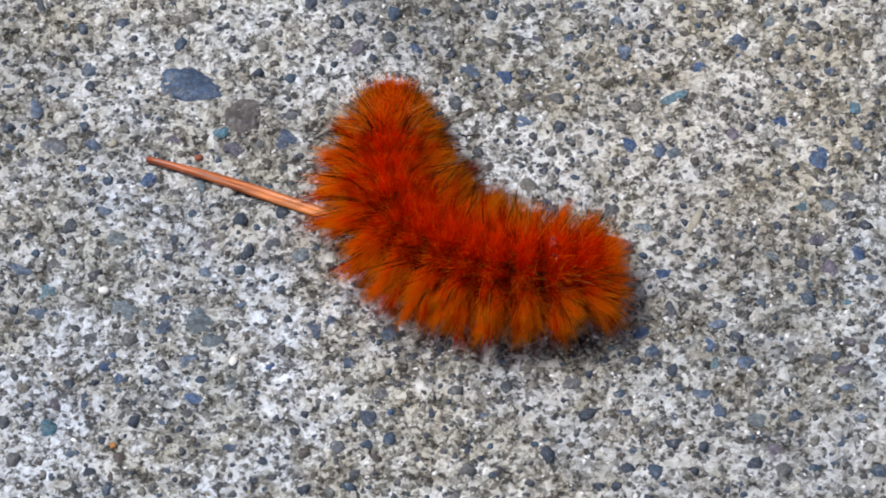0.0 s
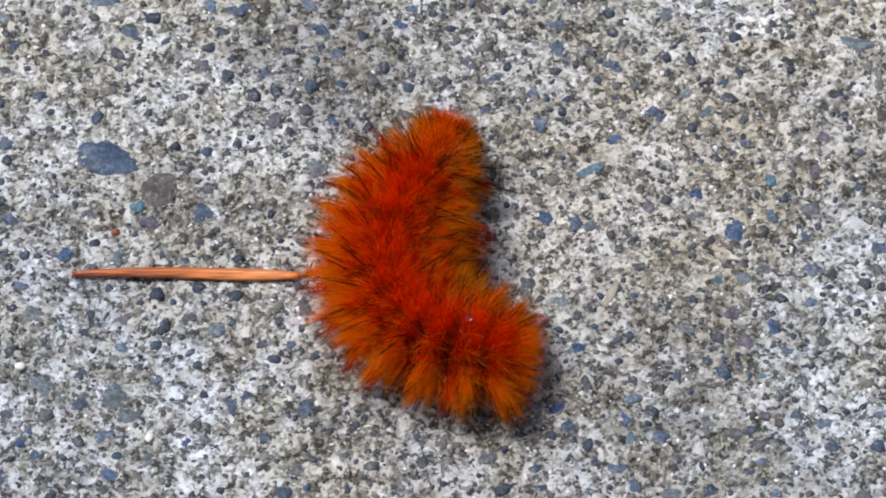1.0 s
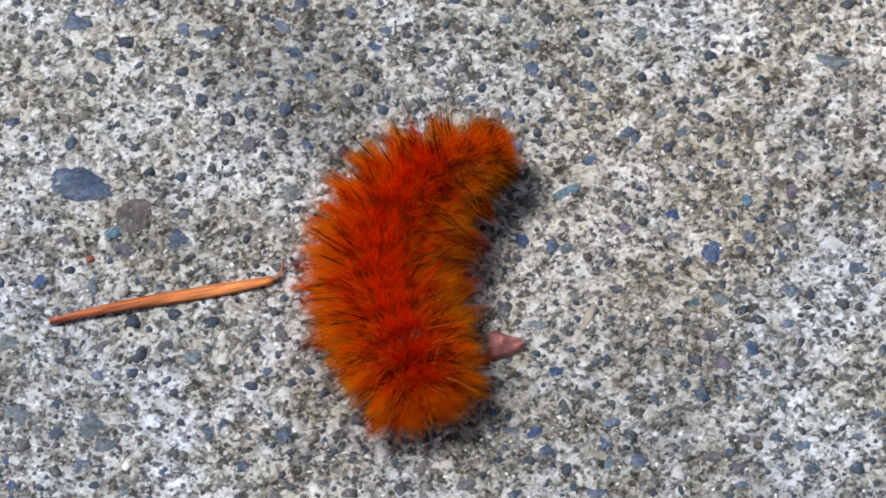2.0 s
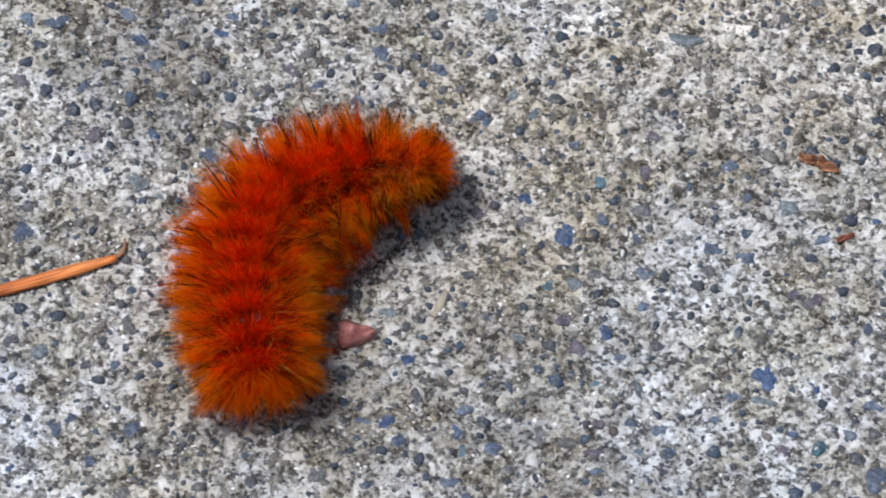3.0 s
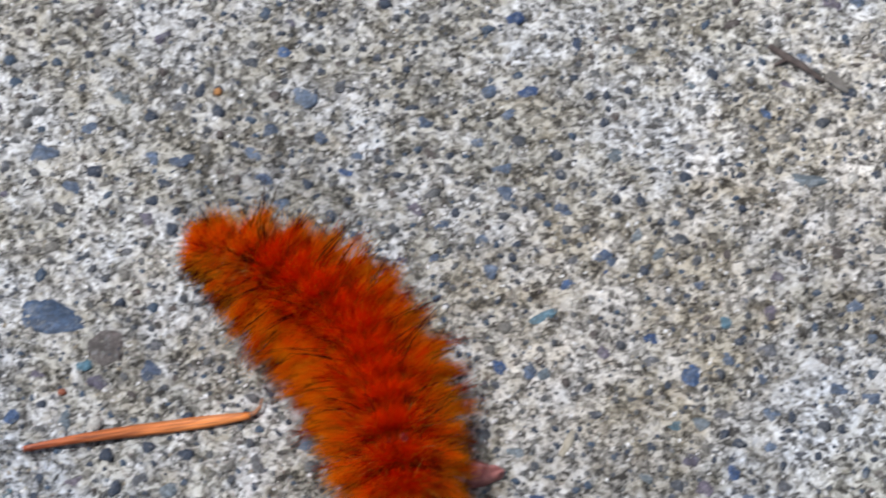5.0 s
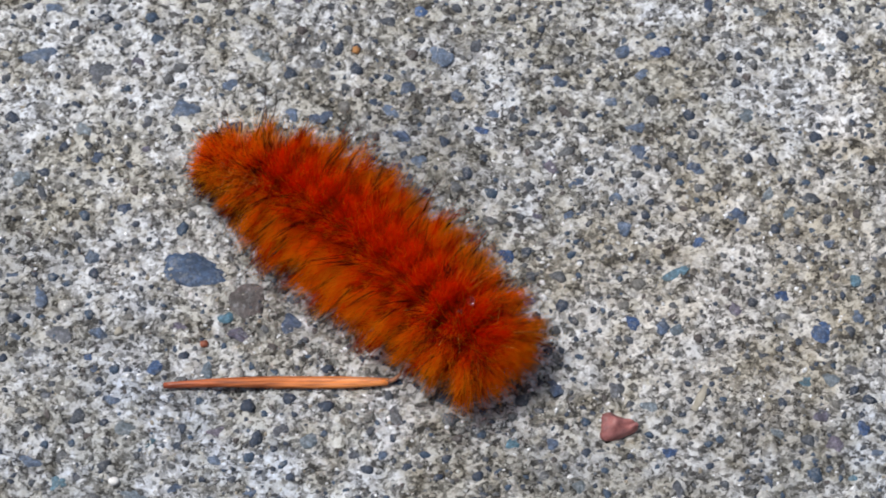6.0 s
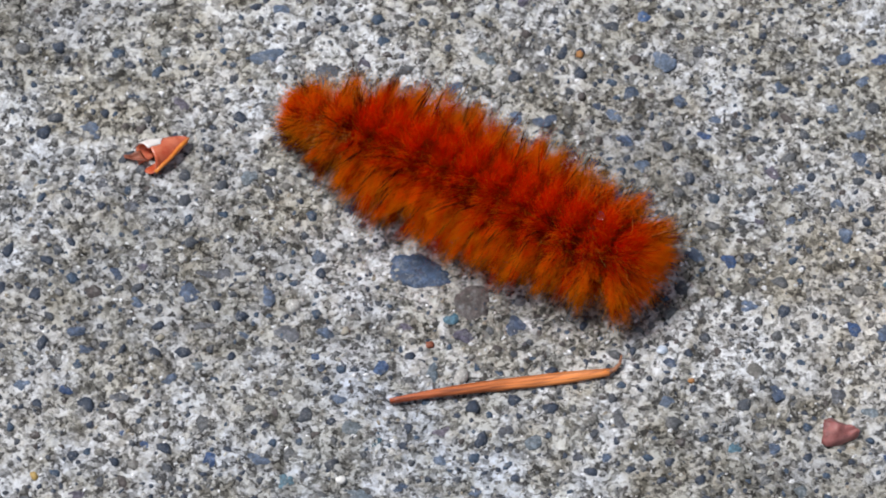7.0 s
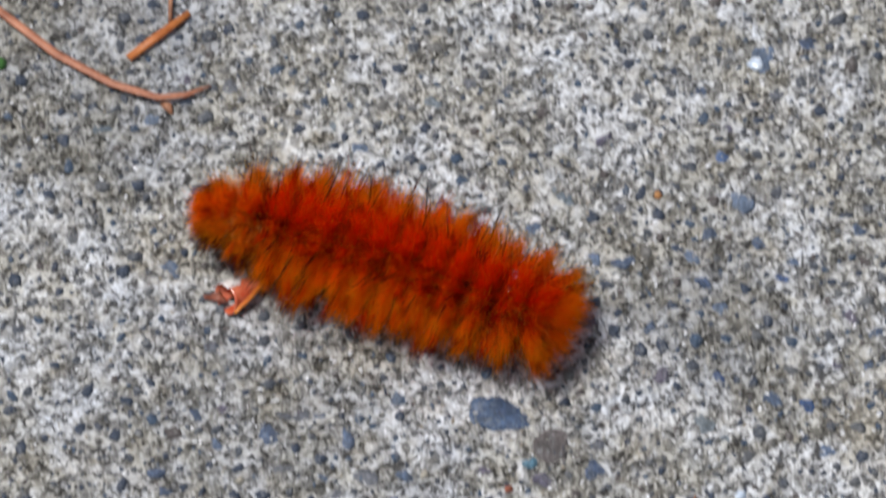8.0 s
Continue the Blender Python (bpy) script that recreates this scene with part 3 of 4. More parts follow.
def bristles(name, mat, rng, roots, dirs, lengths, thick, floor, curve=0.5, cuts=(0.0, 0.5)):
    """One mesh of curved tapered bristles with three sides each. Millimetres in."""
    n, c = len(roots), len(cuts)
    dirs = dirs / np.linalg.norm(dirs, axis=1)[:, None]
    ref = np.where(np.abs(dirs[:, 2:3]) < 0.9, np.array([[0, 0, 1.0]]), np.array([[1.0, 0, 0]]))
    a = np.cross(dirs, ref)
    a /= np.linalg.norm(a, axis=1)[:, None]
    b = np.cross(dirs, a)
    bend = (rng.rand(n, 1) - 0.5) * curve * a + (rng.rand(n, 1) - 0.5) * curve * b + np.array([[0, 0, -0.12]])
    size = 3 * c + 1
    verts = np.empty((n, size, 3))
    L = lengths[:, None]
    for k, u in enumerate((*cuts, 1.0)):
        p = roots + dirs * L * u + bend * L * u * u * 0.6
        p[:, 2] = np.maximum(p[:, 2], floor)
        if u == 1.0:
            verts[:, size - 1] = p
            break
        w = thick[:, None] * (1 - 0.72 * u)
        for q in range(3):
            g = 2.0944 * q
            verts[:, k * 3 + q] = p + w * (math.cos(g) * a + math.sin(g) * b)
    quads = [(3 * k + q, 3 * k + (q + 1) % 3, 3 * k + 3 + (q + 1) % 3, 3 * k + 3 + q) for k in range(c - 1) for q in range(3)]
    tips = [(3 * c - 3 + q, 3 * c - 3 + (q + 1) % 3, 3 * c) for q in range(3)]
    one = np.array([v for f in quads + tips for v in f])
    turns = np.array([len(f) for f in quads + tips])
    loops = (one[None, :] + size * np.arange(n)[:, None]).ravel().astype(np.int32)
    starts = np.concatenate(([0], np.cumsum(np.tile(turns, n))[:-1])).astype(np.int32)
    me = bpy.data.meshes.new(name)
    me.vertices.add(n * size)
    me.vertices.foreach_set("co", (verts.reshape(-1, 3) * MM).astype(np.float32).ravel())
    me.loops.add(len(loops))
    me.loops.foreach_set("vertex_index", loops)
    me.polygons.add(len(starts))
    me.polygons.foreach_set("loop_start", starts)
    me.materials.append(mat)
    me.update(calc_edges=True)
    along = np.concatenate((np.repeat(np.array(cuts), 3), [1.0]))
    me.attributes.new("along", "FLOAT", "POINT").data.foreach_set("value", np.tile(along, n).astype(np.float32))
    return me


def pelt(rng, radius, count, reach, length, gap=0.0, lean=0.0):
    """Bristles spread evenly over the ring within an angle from the back, thinner along its edges on the back."""
    ang = np.radians(rng.uniform(-reach, reach, count))
    x = rng.uniform(-1.15, 1.15, count)
    keep = (np.abs(x) < 1.15 - gap * (np.abs(ang) < 0.62)) | (rng.rand(count) < 0.25)
    ang, x = ang[keep], x[keep]
    n = len(x)
    out = np.stack((np.zeros(n), np.sin(ang), np.cos(ang)), 1)
    roots = out * radius * 0.96 + np.stack((x, np.zeros(n), np.zeros(n)), 1)
    dirs = out + np.array([lean, 0, 0]) + rng.normal(0, 0.30, (n, 3))
    return roots, dirs, length * rng.uniform(0.65, 1.1, n)


def burst(rng, radius, angle, along, count, spread, length, lean):
    """Bristles that stand out on all sides from one wart at angle (degrees from the back) round the body."""
    a = math.radians(angle)
    normal = np.array([lean, math.sin(a), math.cos(a)])
    normal /= np.linalg.norm(normal)
    centre = np.array([along, radius * math.sin(a), radius * math.cos(a)])
    roots = centre + rng.normal(0, 1.0, (count, 3)) * np.array([0.46, 0.28, 0.28])
    axes = normal + rng.normal(0, spread, (8, 3))
    dirs = normal + rng.normal(0, spread, (count, 3)) * np.array([0.55 if abs(angle) > 70 else 1.0, 1.0, 1.0])
    pull = (rng.rand(count) * 0.9)[:, None]
    dirs = dirs * (1 - pull) + axes[rng.randint(0, 8, count)] * pull
    return roots, dirs, length * rng.uniform(0.55, 1.06, count)


def spike(rng, radius, angle, lean, n=26, wide=0.34, reach=4.0, along=None):
    """Bristles of one wart that meet in a point."""
    a = math.radians(angle)
    x = rng.uniform(-0.7, 0.7) if along is None else along
    normal = np.array([lean + rng.uniform(-0.3, 0.3), math.sin(a), math.cos(a)])
    normal /= np.linalg.norm(normal)
    roots = np.array([x, radius * math.sin(a), radius * math.cos(a)]) + rng.normal(0, wide, (n, 3))
    tip = radius * np.array([0, math.sin(a), math.cos(a)]) + normal * reach * rng.uniform(0.9, 1.2) + np.array([x, 0, 0])
    way = tip + rng.normal(0, 0.09, (n, 3)) - roots
    return roots, way, np.linalg.norm(way, axis=1) * rng.uniform(0.7, 1.0, n)


def segment_skin(radius, length):
    """A plump ring of the body with a wart at the root of each tuft."""
    bm = bmesh.new()
    bmesh.ops.create_uvsphere(bm, u_segments=24, v_segments=14, radius=1.0)
    for v in bm.verts:
        x, y, z = v.co
        bump = 1 + 0.05 * math.cos(9 * math.atan2(y, z)) * (1 - x * x)
        v.co = Vector((x * length * 0.72, y * radius * bump, z * radius * bump * 0.97)) * MM
    me = bpy.data.meshes.new("segment")
    bm.to_mesh(me)
    bm.free()
    me.materials.append(SKIN)
    me.polygons.foreach_set("use_smooth", np.ones(len(me.polygons), bool))
    return me


# angle from the back, count, length and spread of the bristles on each wart
WARTS = ((12, 260, 2.5, 0.36), (36, 260, 2.5, 0.36), (60, 300, 3.3, 0.36), (84, 270, 4.0, 0.34), (108, 220, 3.6, 0.36))
# name, material, thinnest, thickest, cuts along the length, label of each kind of bristle
COATS = {
    "under": ("underfur", FUR_UNDER, 0.012, 0.022, (0.0, 0.5), "short rust-red bristles"),
    "back": ("back_fur", FUR_BACK, 0.011, 0.020, (0.0, 0.5), "red-orange bristles"),
    "over": ("overfur", FUR_OVER, 0.013, 0.028, (0.0, 0.4, 0.75), "long orange bristles"),
    "gold": ("golden_fur", FUR_GOLD, 0.013, 0.027, (0.0, 0.4, 0.75), "fine golden bristles"),
    "belly_shade": ("belly_shade_fur", FUR_BROWN_SHADE, 0.013, 0.026, (0.0, 0.5), "dark brown bristles, shade under the body put into their colour"),
    "spike": ("dark_tipped_bristles", FUR_SPIKE, 0.015, 0.027, (0.0, 0.4, 0.75), "orange bristles gathered to dark points"),
    "dark": ("dark_bristles", FUR_DARK, 0.036, 0.058, (0.0, 0.4, 0.75), "stiff black bristles"),
    "spot": ("dark_tuft", FUR_BROWN_SHADE, 0.014, 0.026, (0.0, 0.5), "short dark brown tuft"),
    "veil": ("fine_dark_bristles", FUR_DARK, 0.010, 0.019, (0.0, 0.4, 0.75), "fine black bristles"),
    "pale": ("pale_bristles", FUR_PALE, 0.012, 0.022, (0.0, 0.4, 0.75), "pale yellow bristles"),
}


def build_caterpillar():
    root = tagged(new("caterpillar"), "orange-red woolly caterpillar crawling on the concrete", "caterpillar")
    rng = np.random.RandomState(11)
    rings = []
    for k in range(COUNT):
        r = RADII[k]
        front, rear = k == 0, k == COUNT - 1
        ring = part("body_segment", segment_skin(r, 2.6 if not (front or rear) else 2.2), root)
        rings.append(ring)
        floor = -LIFT + 0.15
        packs = {key: [] for key in COATS}
        lean = 0.45 if front else (0.15 if k == 1 else (-0.8 if rear else (-0.3 if k == COUNT - 2 else 0.0)))
        size = {0: 0.68, 1: 0.84, 2: 0.94, 12: 0.94}.get(k, 1.0)
        packs["under"].append(pelt(rng, r, 2300, 118, 1.8 * size, 0.35, lean))
        packs["back"].append(pelt(rng, r, 560, 36, 2.7 * size, 0.40, lean))
        packs["belly_shade"].append(pelt(rng, r, 900, 180, 2.2, 0.0, lean))
        for s in (-1, 1):
            for angle, count, length, spread in WARTS:
                here = rng.uniform(-0.25, 0.25)
                tilt = lean + rng.uniform(-0.2, 0.2)
                if angle < 50:
                    share = 0.96 if angle < 30 else 0.65
                    packs["over" if k < 2 else "back"].append(burst(rng, r, s * angle, here, int(count * share), spread, length * size, tilt))
                    packs["over"].append(burst(rng, r, s * angle, here, int(count * (1 - share)), spread, length * size * 1.1, tilt))
                elif angle == 60:
                    packs["back"].append(burst(rng, r, s * angle, here, int(count * 0.60), spread, length * size * 0.80, tilt))
                    packs["over"].append(burst(rng, r, s * angle, here, int(count * 0.45), spread, length * size, tilt))
                    packs["gold"].append(burst(rng, r, s * (72 if k > 1 else 55), here, 120, 0.50, 4.7 * size, tilt))
                elif angle == 84 and k < 3:
                    packs["over"].append(burst(rng, r, s * angle, here, int(count * 0.5), spread, length * size, tilt))
                    packs["belly_shade"].append(burst(rng, r, s * (angle + 8), here, int(count * 0.7), spread, length * size * 1.05, tilt))
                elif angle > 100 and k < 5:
                    packs["belly_shade"].append(burst(rng, r, s * angle, here, count, spread, length * size, tilt))
                else:
                    packs["back"].append(burst(rng, r, s * angle, here, int(count * 0.3), spread, length * size * 0.85, tilt))
                    packs["over"].append(burst(rng, r, s * angle, here, int(count * 0.75), spread, length * size, tilt))
            if not front:
                for angle in (rng.uniform(62, 78), rng.uniform(84, 98), rng.uniform(100, 116)):
                    packs["over"].append(spike(rng, r, s * angle, lean, 64, 0.42, 4.6 * size))
                packs["spike"].append(spike(rng, r, s * rng.uniform(80, 108), lean, 44, 0.32, 5.1 * size))
            if 1 < k < 10:
                packs["spike"].append(spike(rng, r, s * rng.uniform(12, 36), lean, 50, 0.30, 3.8))
                packs["spike"].append(spike(rng, r, s * rng.uniform(40, 66), lean, 34, 0.30, 4.7))
            if 2 < k < 10:
                packs["over"].append(spike(rng, r, s * rng.uniform(84, 96), lean, 80, 0.46, 5.6, 0.0))
                packs["spike"].append(spike(rng, r, s * rng.uniform(84, 96), lean, 44, 0.20, 6.4, 0.0))
            if 0 < k < 10:
                packs["dark"].append(spike(rng, r, s * rng.uniform(24, 50), lean, 2, 0.14, 5.2))
                packs["dark"].append(spike(rng, r, s * rng.uniform(52, 76), lean, 4, 0.26, 6.0))
                packs["dark"].append(spike(rng, r, s * rng.uniform(78, 100), lean, 3, 0.26, 6.2))
            for angle in (40, 65, 85, 105):
                packs["veil"].append(burst(rng, r, s * angle, 0.6 if front else 0.0, 60 if front else (44 if k == 1 else (34 if k > 9 else 7)), 0.45, 3.0 if front else (5.6 if k > 8 else 4.9), 0.9 if front else lean))
        if front or rear:
            way = 1 if front else -1
            for angle in (-100, -65, -30, 0, 30, 65, 100):
                packs["under"].append(burst(rng, r * 0.8, angle, way * 0.9, 150, 0.42, 1.7 if front else 2.3, way * 1.5))
                packs["over"].append(burst(rng, r * 0.75, angle, way * 1.0, 130, 0.42, 2.2 if front else 3.3, way * 1.6))
            for angle in (-120, -60, 0, 60, 120):
                packs["over"].append(burst(rng, r * 0.45, angle, way * 1.3, 150, 0.40, 1.8 if front else 3.0, way * 3.0))
            # dark bristles that paint in the shade below the head
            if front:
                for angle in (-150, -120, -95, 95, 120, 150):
                    packs["belly_shade"].append(burst(rng, r * 0.8, angle, 1.0, 170, 0.42, 2.6, 1.0))
        if k in (0, 1):
            for angle in (-66, -40, 40, 66):
                packs["pale"].append(burst(rng, r, angle, -0.7, 46, 0.30, 2.7, -0.1))
        if 1 < k < 11:
            for angle in (-24, 24):
                packs["dark" if k in (2, 10) else "spot"].append(burst(rng, r, angle, 1.1, 30, 0.20, 2.5, 0.15))
        if k > 9:
            for angle in (-80, -30, 35, 85):
                packs["pale"].append(burst(rng, r, angle, 0.0, 4, 0.5, 5.0, -0.6))
        for kind, (name, mat, low, high, cuts, label) in COATS.items():
            if packs[kind]:
                p, d, l = (np.concatenate(v) for v in zip(*packs[kind]))
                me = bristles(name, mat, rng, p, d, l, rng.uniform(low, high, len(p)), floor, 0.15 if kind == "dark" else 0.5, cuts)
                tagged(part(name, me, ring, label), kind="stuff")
        if k in (1, 2, 3, 5, 6, 7, 8, 12):
            for s in (-1, 1):
                thin = k <= 3
                v, f = tube([(0.1, s * 1.0, -1.6), (0.0, s * (1.5 if thin else 1.3), -2.9), (0.15, s * 1.35, -LIFT - 0.02)], [0.42, 0.3, 0.14] if thin else [0.75, 0.62, 0.52], 8)
                part("leg" if thin else "proleg", mesh("leg", v, f, LEG), ring, "yellowish brown leg")
        if front:
            bm = bmesh.new()
            bmesh.ops.create_uvsphere(bm, u_segments=20, v_segments=14, radius=1.25 * MM)
            for v in bm.verts:
                v.co.x = v.co.x * 0.85 + 1.55 * MM
                v.co.z = v.co.z * 1.05 - 0.55 * MM + 0.08 * MM * math.cos(v.co.y * 1800)
            me = bpy.data.meshes.new("head")
            bm.to_mesh(me)
            bm.free()
            me.materials.append(FACE)
            me.polygons.foreach_set("use_smooth", np.ones(len(me.polygons), bool))
            part("head", me, ring, "shiny brown head")
        if k == 11:
            for y, z, size in ((-0.6, r + 1.8, 0.38), (0.7, r + 1.5, 0.24)):
                bm = bmesh.new()
                bmesh.ops.create_uvsphere(bm, u_segments=16, v_segments=10, radius=size * MM)
                bmesh.ops.translate(bm, verts=bm.verts, vec=(0.2 * MM, y * MM, z * MM))
                me = bpy.data.meshes.new("droplet")
                bm.to_mesh(me)
                bm.free()
                me.materials.append(WATER)
                me.polygons.foreach_set("use_smooth", np.ones(len(me.polygons), bool))
                part("droplet", me, ring, "clear water droplet caught in the bristles")
        if k in (0, 1):
            for angle in (-62, -34, 34, 62):
                q = math.radians(angle)
                bm = bmesh.new()
                bmesh.ops.create_uvsphere(bm, u_segments=12, v_segments=8, radius=0.36 * MM)
                for v in bm.verts:
                    v.co = Vector((v.co.x * 0.8 + 0.2 * MM, v.co.y * 1.3 + (r + 0.30) * math.sin(q) * MM, v.co.z + (r + 0.30) * math.cos(q) * MM))
                me = bpy.data.meshes.new("neck_plate")
                bm.to_mesh(me)
                bm.free()
                me.materials.append(PALE)
                me.polygons.foreach_set("use_smooth", np.ones(len(me.polygons), bool))
                part("neck_plate", me, ring, "pale yellow neck plate")
    return root, rings


caterpillar, rings = build_caterpillar()

# ---- stones in the concrete ----
def pebble_mesh(name, seed, mat, sides=10, smooth=False):
    """A worn, angular stone that stands a little proud: flat crown, rounded shoulder, buried foot."""
    rng = np.random.RandomState(seed)
    ang = np.arange(sides) * 2 * math.pi / sides + rng.uniform(-2.2, 2.2, sides) / sides
    p, q = rng.uniform(0, 6.28, 2)
    rad = 0.92 + 0.13 * np.sin(2 * ang + p) + 0.09 * np.sin(3 * ang + q) + rng.uniform(-0.5, 0.5, sides) * (0.22 if sides < 12 else 0.07)
    verts = [(0.06, -0.04, 1.0)]
    for scale, z, wob in ((0.62, 0.80, 0.34), (1.0, 0.0, 0.3), (0.95, -1.6, 0.0)):
        for a, r in zip(ang, rad):
            verts.append((0.5 * r * scale * math.cos(a), 0.5 * r * scale * math.sin(a), z + wob * rng.uniform(-1, 1)))
    faces = [(0, 1 + q, 1 + (q + 1) % sides) for q in range(sides)]
    for k in (0, 1):
        for q in range(sides):
            a, b = 1 + k * sides + q, 1 + k * sides + (q + 1) % sides
            faces.append((a, a + sides, b + sides, b))
    return mesh(name, verts, faces, mat, smooth)


SLATE_1 = [
    (-16.6, -3.2, 1.7, 2.4), (-38.4, -0.3, 1.2, 2.0), (-26.4, -19.3, 1.3, 1.0), (-19.9, -19.6, 1.4, 1.0), (-36.7, -21.0, 1.7, 1.3),
    (-26.4, -22.1, 1.5, 1.6), (-12.2, -21.3, 1.2, 0.9), (-7.2, -22.5, 1.6, 1.4), (-24.0, -25.2, 2.0, 1.4), (-10.7, -25.4, 1.2, 1.3), (-32.5, -29.4, 1.1, 2.0),
    (-25.8, -31.3, 1.0, 0.7), (-33.3, -34.5, 1.5, 0.8), (-26.6, -34.2, 1.6, 0.9), (-20.2, -33.8, 1.2, 0.9), (0.5, -30.2, 2.2, 0.8), (18.7, 13.0, 1.4, 1.1),
    (8.2, 11.2, 1.4, 1.0), (7.5, 7.8, 0.9, 1.0), (12.3, 6.7, 1.1, 1.3), (22.0, 8.0, 1.6, 1.7),
]
SLATE_2 = [
    (30.2, 4.9, 1.4, 1.1), (15.4, -3.5, 1.5, 1.5), (32.1, -2.4, 1.3, 1.4), (35.1, -4.6, 0.9, 1.0), (35.7, -8.1, 1.3, 1.4), (8.6, -3.9, 0.8, 0.7),
    (14.7, -23.8, 1.1, 1.4), (18.7, -27.9, 1.6, 1.5), (20.3, -29.4, 1.2, 1.4), (12.5, -29.7, 1.3, 0.9), (16.5, -30.0, 0.7, 1.1), (30.3, -32.1, 1.8, 1.5),
    (24.0, -18.9, 0.7, 1.4), (36.2, -23.2, 1.7, 1.6), (53.8, -28.1, 1.9, 2.3), (35.4, -11.2, 1.0, 1.1), (54.1, -13.6, 1.3, 1.3), (33.3, -16.3, 1.1, 1.0),
    (42.5, -20.1, 1.3, 1.6), (41.0, -22.3, 0.9, 0.8), (36.8, -25.4, 1.4, 1.0), (34.4, -25.2, 0.8, 0.8),
]
SLATE_3 = [
    (31.0, -27.0, 1.2, 0.8), (32.0, -29.8, 1.0, 0.9), (48.8, -28.6, 1.2, 1.3), (51.9, -24.0, 1.3, 1.0), (54.1, -21.2, 1.7, 1.0), (20.2, -21.0, 1.6, 0.9),
    (21.6, -18.6, 1.0, 0.8), (44.3, -6.7, 1.6, 1.3), (50.7, -4.8, 1.5, 1.5), (11.7, -21.9, 1.3, 0.9), (-9.0, -16.1, 1.3, 1.4), (-13.6, -22.1, 1.2, 1.8),
    (-3.6, 25.1, 2.2, 2.2), (12.6, 25.3, 1.3, 1.4), (14.3, 22.8, 1.3, 1.1), (-6.5, 21.4, 1.7, 1.4), (-9.7, 19.9, 1.5, 1.5), 
    (0.8, 18.7, 1.5, 0.9), (-14.3, 18.4, 2.4, 1.1), (43.7, 18.1, 1.4, 1.4), (12.3, 6.2, 0.9, 0.9),
]
SLATE_4 = [
    (11.5, 19.9, 1.0, 0.9), (-40.9, 1.9, 1.4, 1.1), (-45.3, 0.1, 2.1, 1.9), (-50.0, -1.0, 1.3, 1.3), (-55.0, -4.0, 1.7, 1.1), (-54.1, -6.0, 1.7, 1.0),
    (-40.7, -4.3, 1.7, 0.8), (-59.4, -9.5, 1.9, 1.5), (-38.6, -16.7, 1.8, 1.1), (-33.4, -7.5, 1.0, 1.0), (-31.9, -10.6, 1.3, 1.0), (-3.3, -6.9, 1.7, 1.5),
    (3.5, -0.8, 1.7, 1.7), (-39.5, 25.0, 3.2, 1.4), (-54.7, 17.2, 2.2, 1.9), (-22.2, 21.9, 1.7, 1.4), (-33.9, 14.1, 1.3, 1.4), (22.5, 7.4, 1.6, 1.5),
    (19.0, 12.5, 1.3, 0.9), (5.7, -15.1, 1.1, 1.0), (-57.4, 33.1, 2.1, 1.5), (-1.6, 40.7, 2.2, 2.9),
]
SLATE_5 = [
    (2.6, 42.4, 1.9, 1.4), (-38.4, 30.1, 1.9, 1.4), (-26.4, 19.3, 2.4, 2.3), (-23.9, 15.8, 1.9, 1.4), (13.8, 17.2, 1.9, 1.1), (41.5, -5.7, 1.9, 1.0),
    (6.1, -9.7, 1.4, 1.6), (-3.4, -10.6, 1.7, 1.1),
]
UMBER = [
    (41.9, 8.1, 1.9, 1.7),
]
TEAL = [
    (-22.3, -2.5, 1.4, 1.1), (-28.5, -14.9, 1.2, 1.1), (-36.2, -18.8, 1.7, 2.0), (-35.4, -32.1, 1.7, 1.4), (32.3, 1.1, 1.3, 1.0), 
    (27.5, -9.0, 1.7, 1.3), (19.9, -25.0, 1.1, 1.3), (31.0, -18.6, 1.0, 0.8), (49.3, -25.2, 1.3, 1.4), (2.1, -15.2, 1.7, 1.3),
]
PLUM = [
    (-26.3, -3.3, 1.6, 1.0), (48.1, -10.2, 1.0, 1.4), (31.3, -22.5, 1.1, 0.7),
]
GREY_1 = [
    (-16.3, -0.6, 1.1, 1.1), (-36.6, -4.1, 2.2, 1.7), (-32.3, -23.4, 1.7, 1.6), (-20.5, -21.7, 1.2, 0.9), (-23.8, -30.4, 1.8, 1.4), (-8.1, -28.4, 1.8, 1.4),
    (-11.2, -16.1, 1.0, 0.9), (-17.5, -13.8, 1.7, 1.1), (20.9, 11.0, 1.7, 1.1), (19.4, 7.7, 0.8, 1.3), (30.0, 7.5, 1.0, 1.1), (27.3, 6.3, 0.8, 0.8),
    (33.8, 3.3, 0.7, 1.0), (25.6, -2.8, 1.7, 1.5), (35.6, -1.7, 1.7, 1.3), (31.6, -8.0, 1.9, 0.9), (20.5, -8.0, 1.9, 0.8), (16.3, -19.9, 0.9, 2.3),
    (8.0, -26.9, 1.7, 1.1), (38.0, -12.1, 1.4, 0.9), (36.3, -15.1, 1.2, 1.4), (40.3, -16.5, 1.4, 0.8),
]
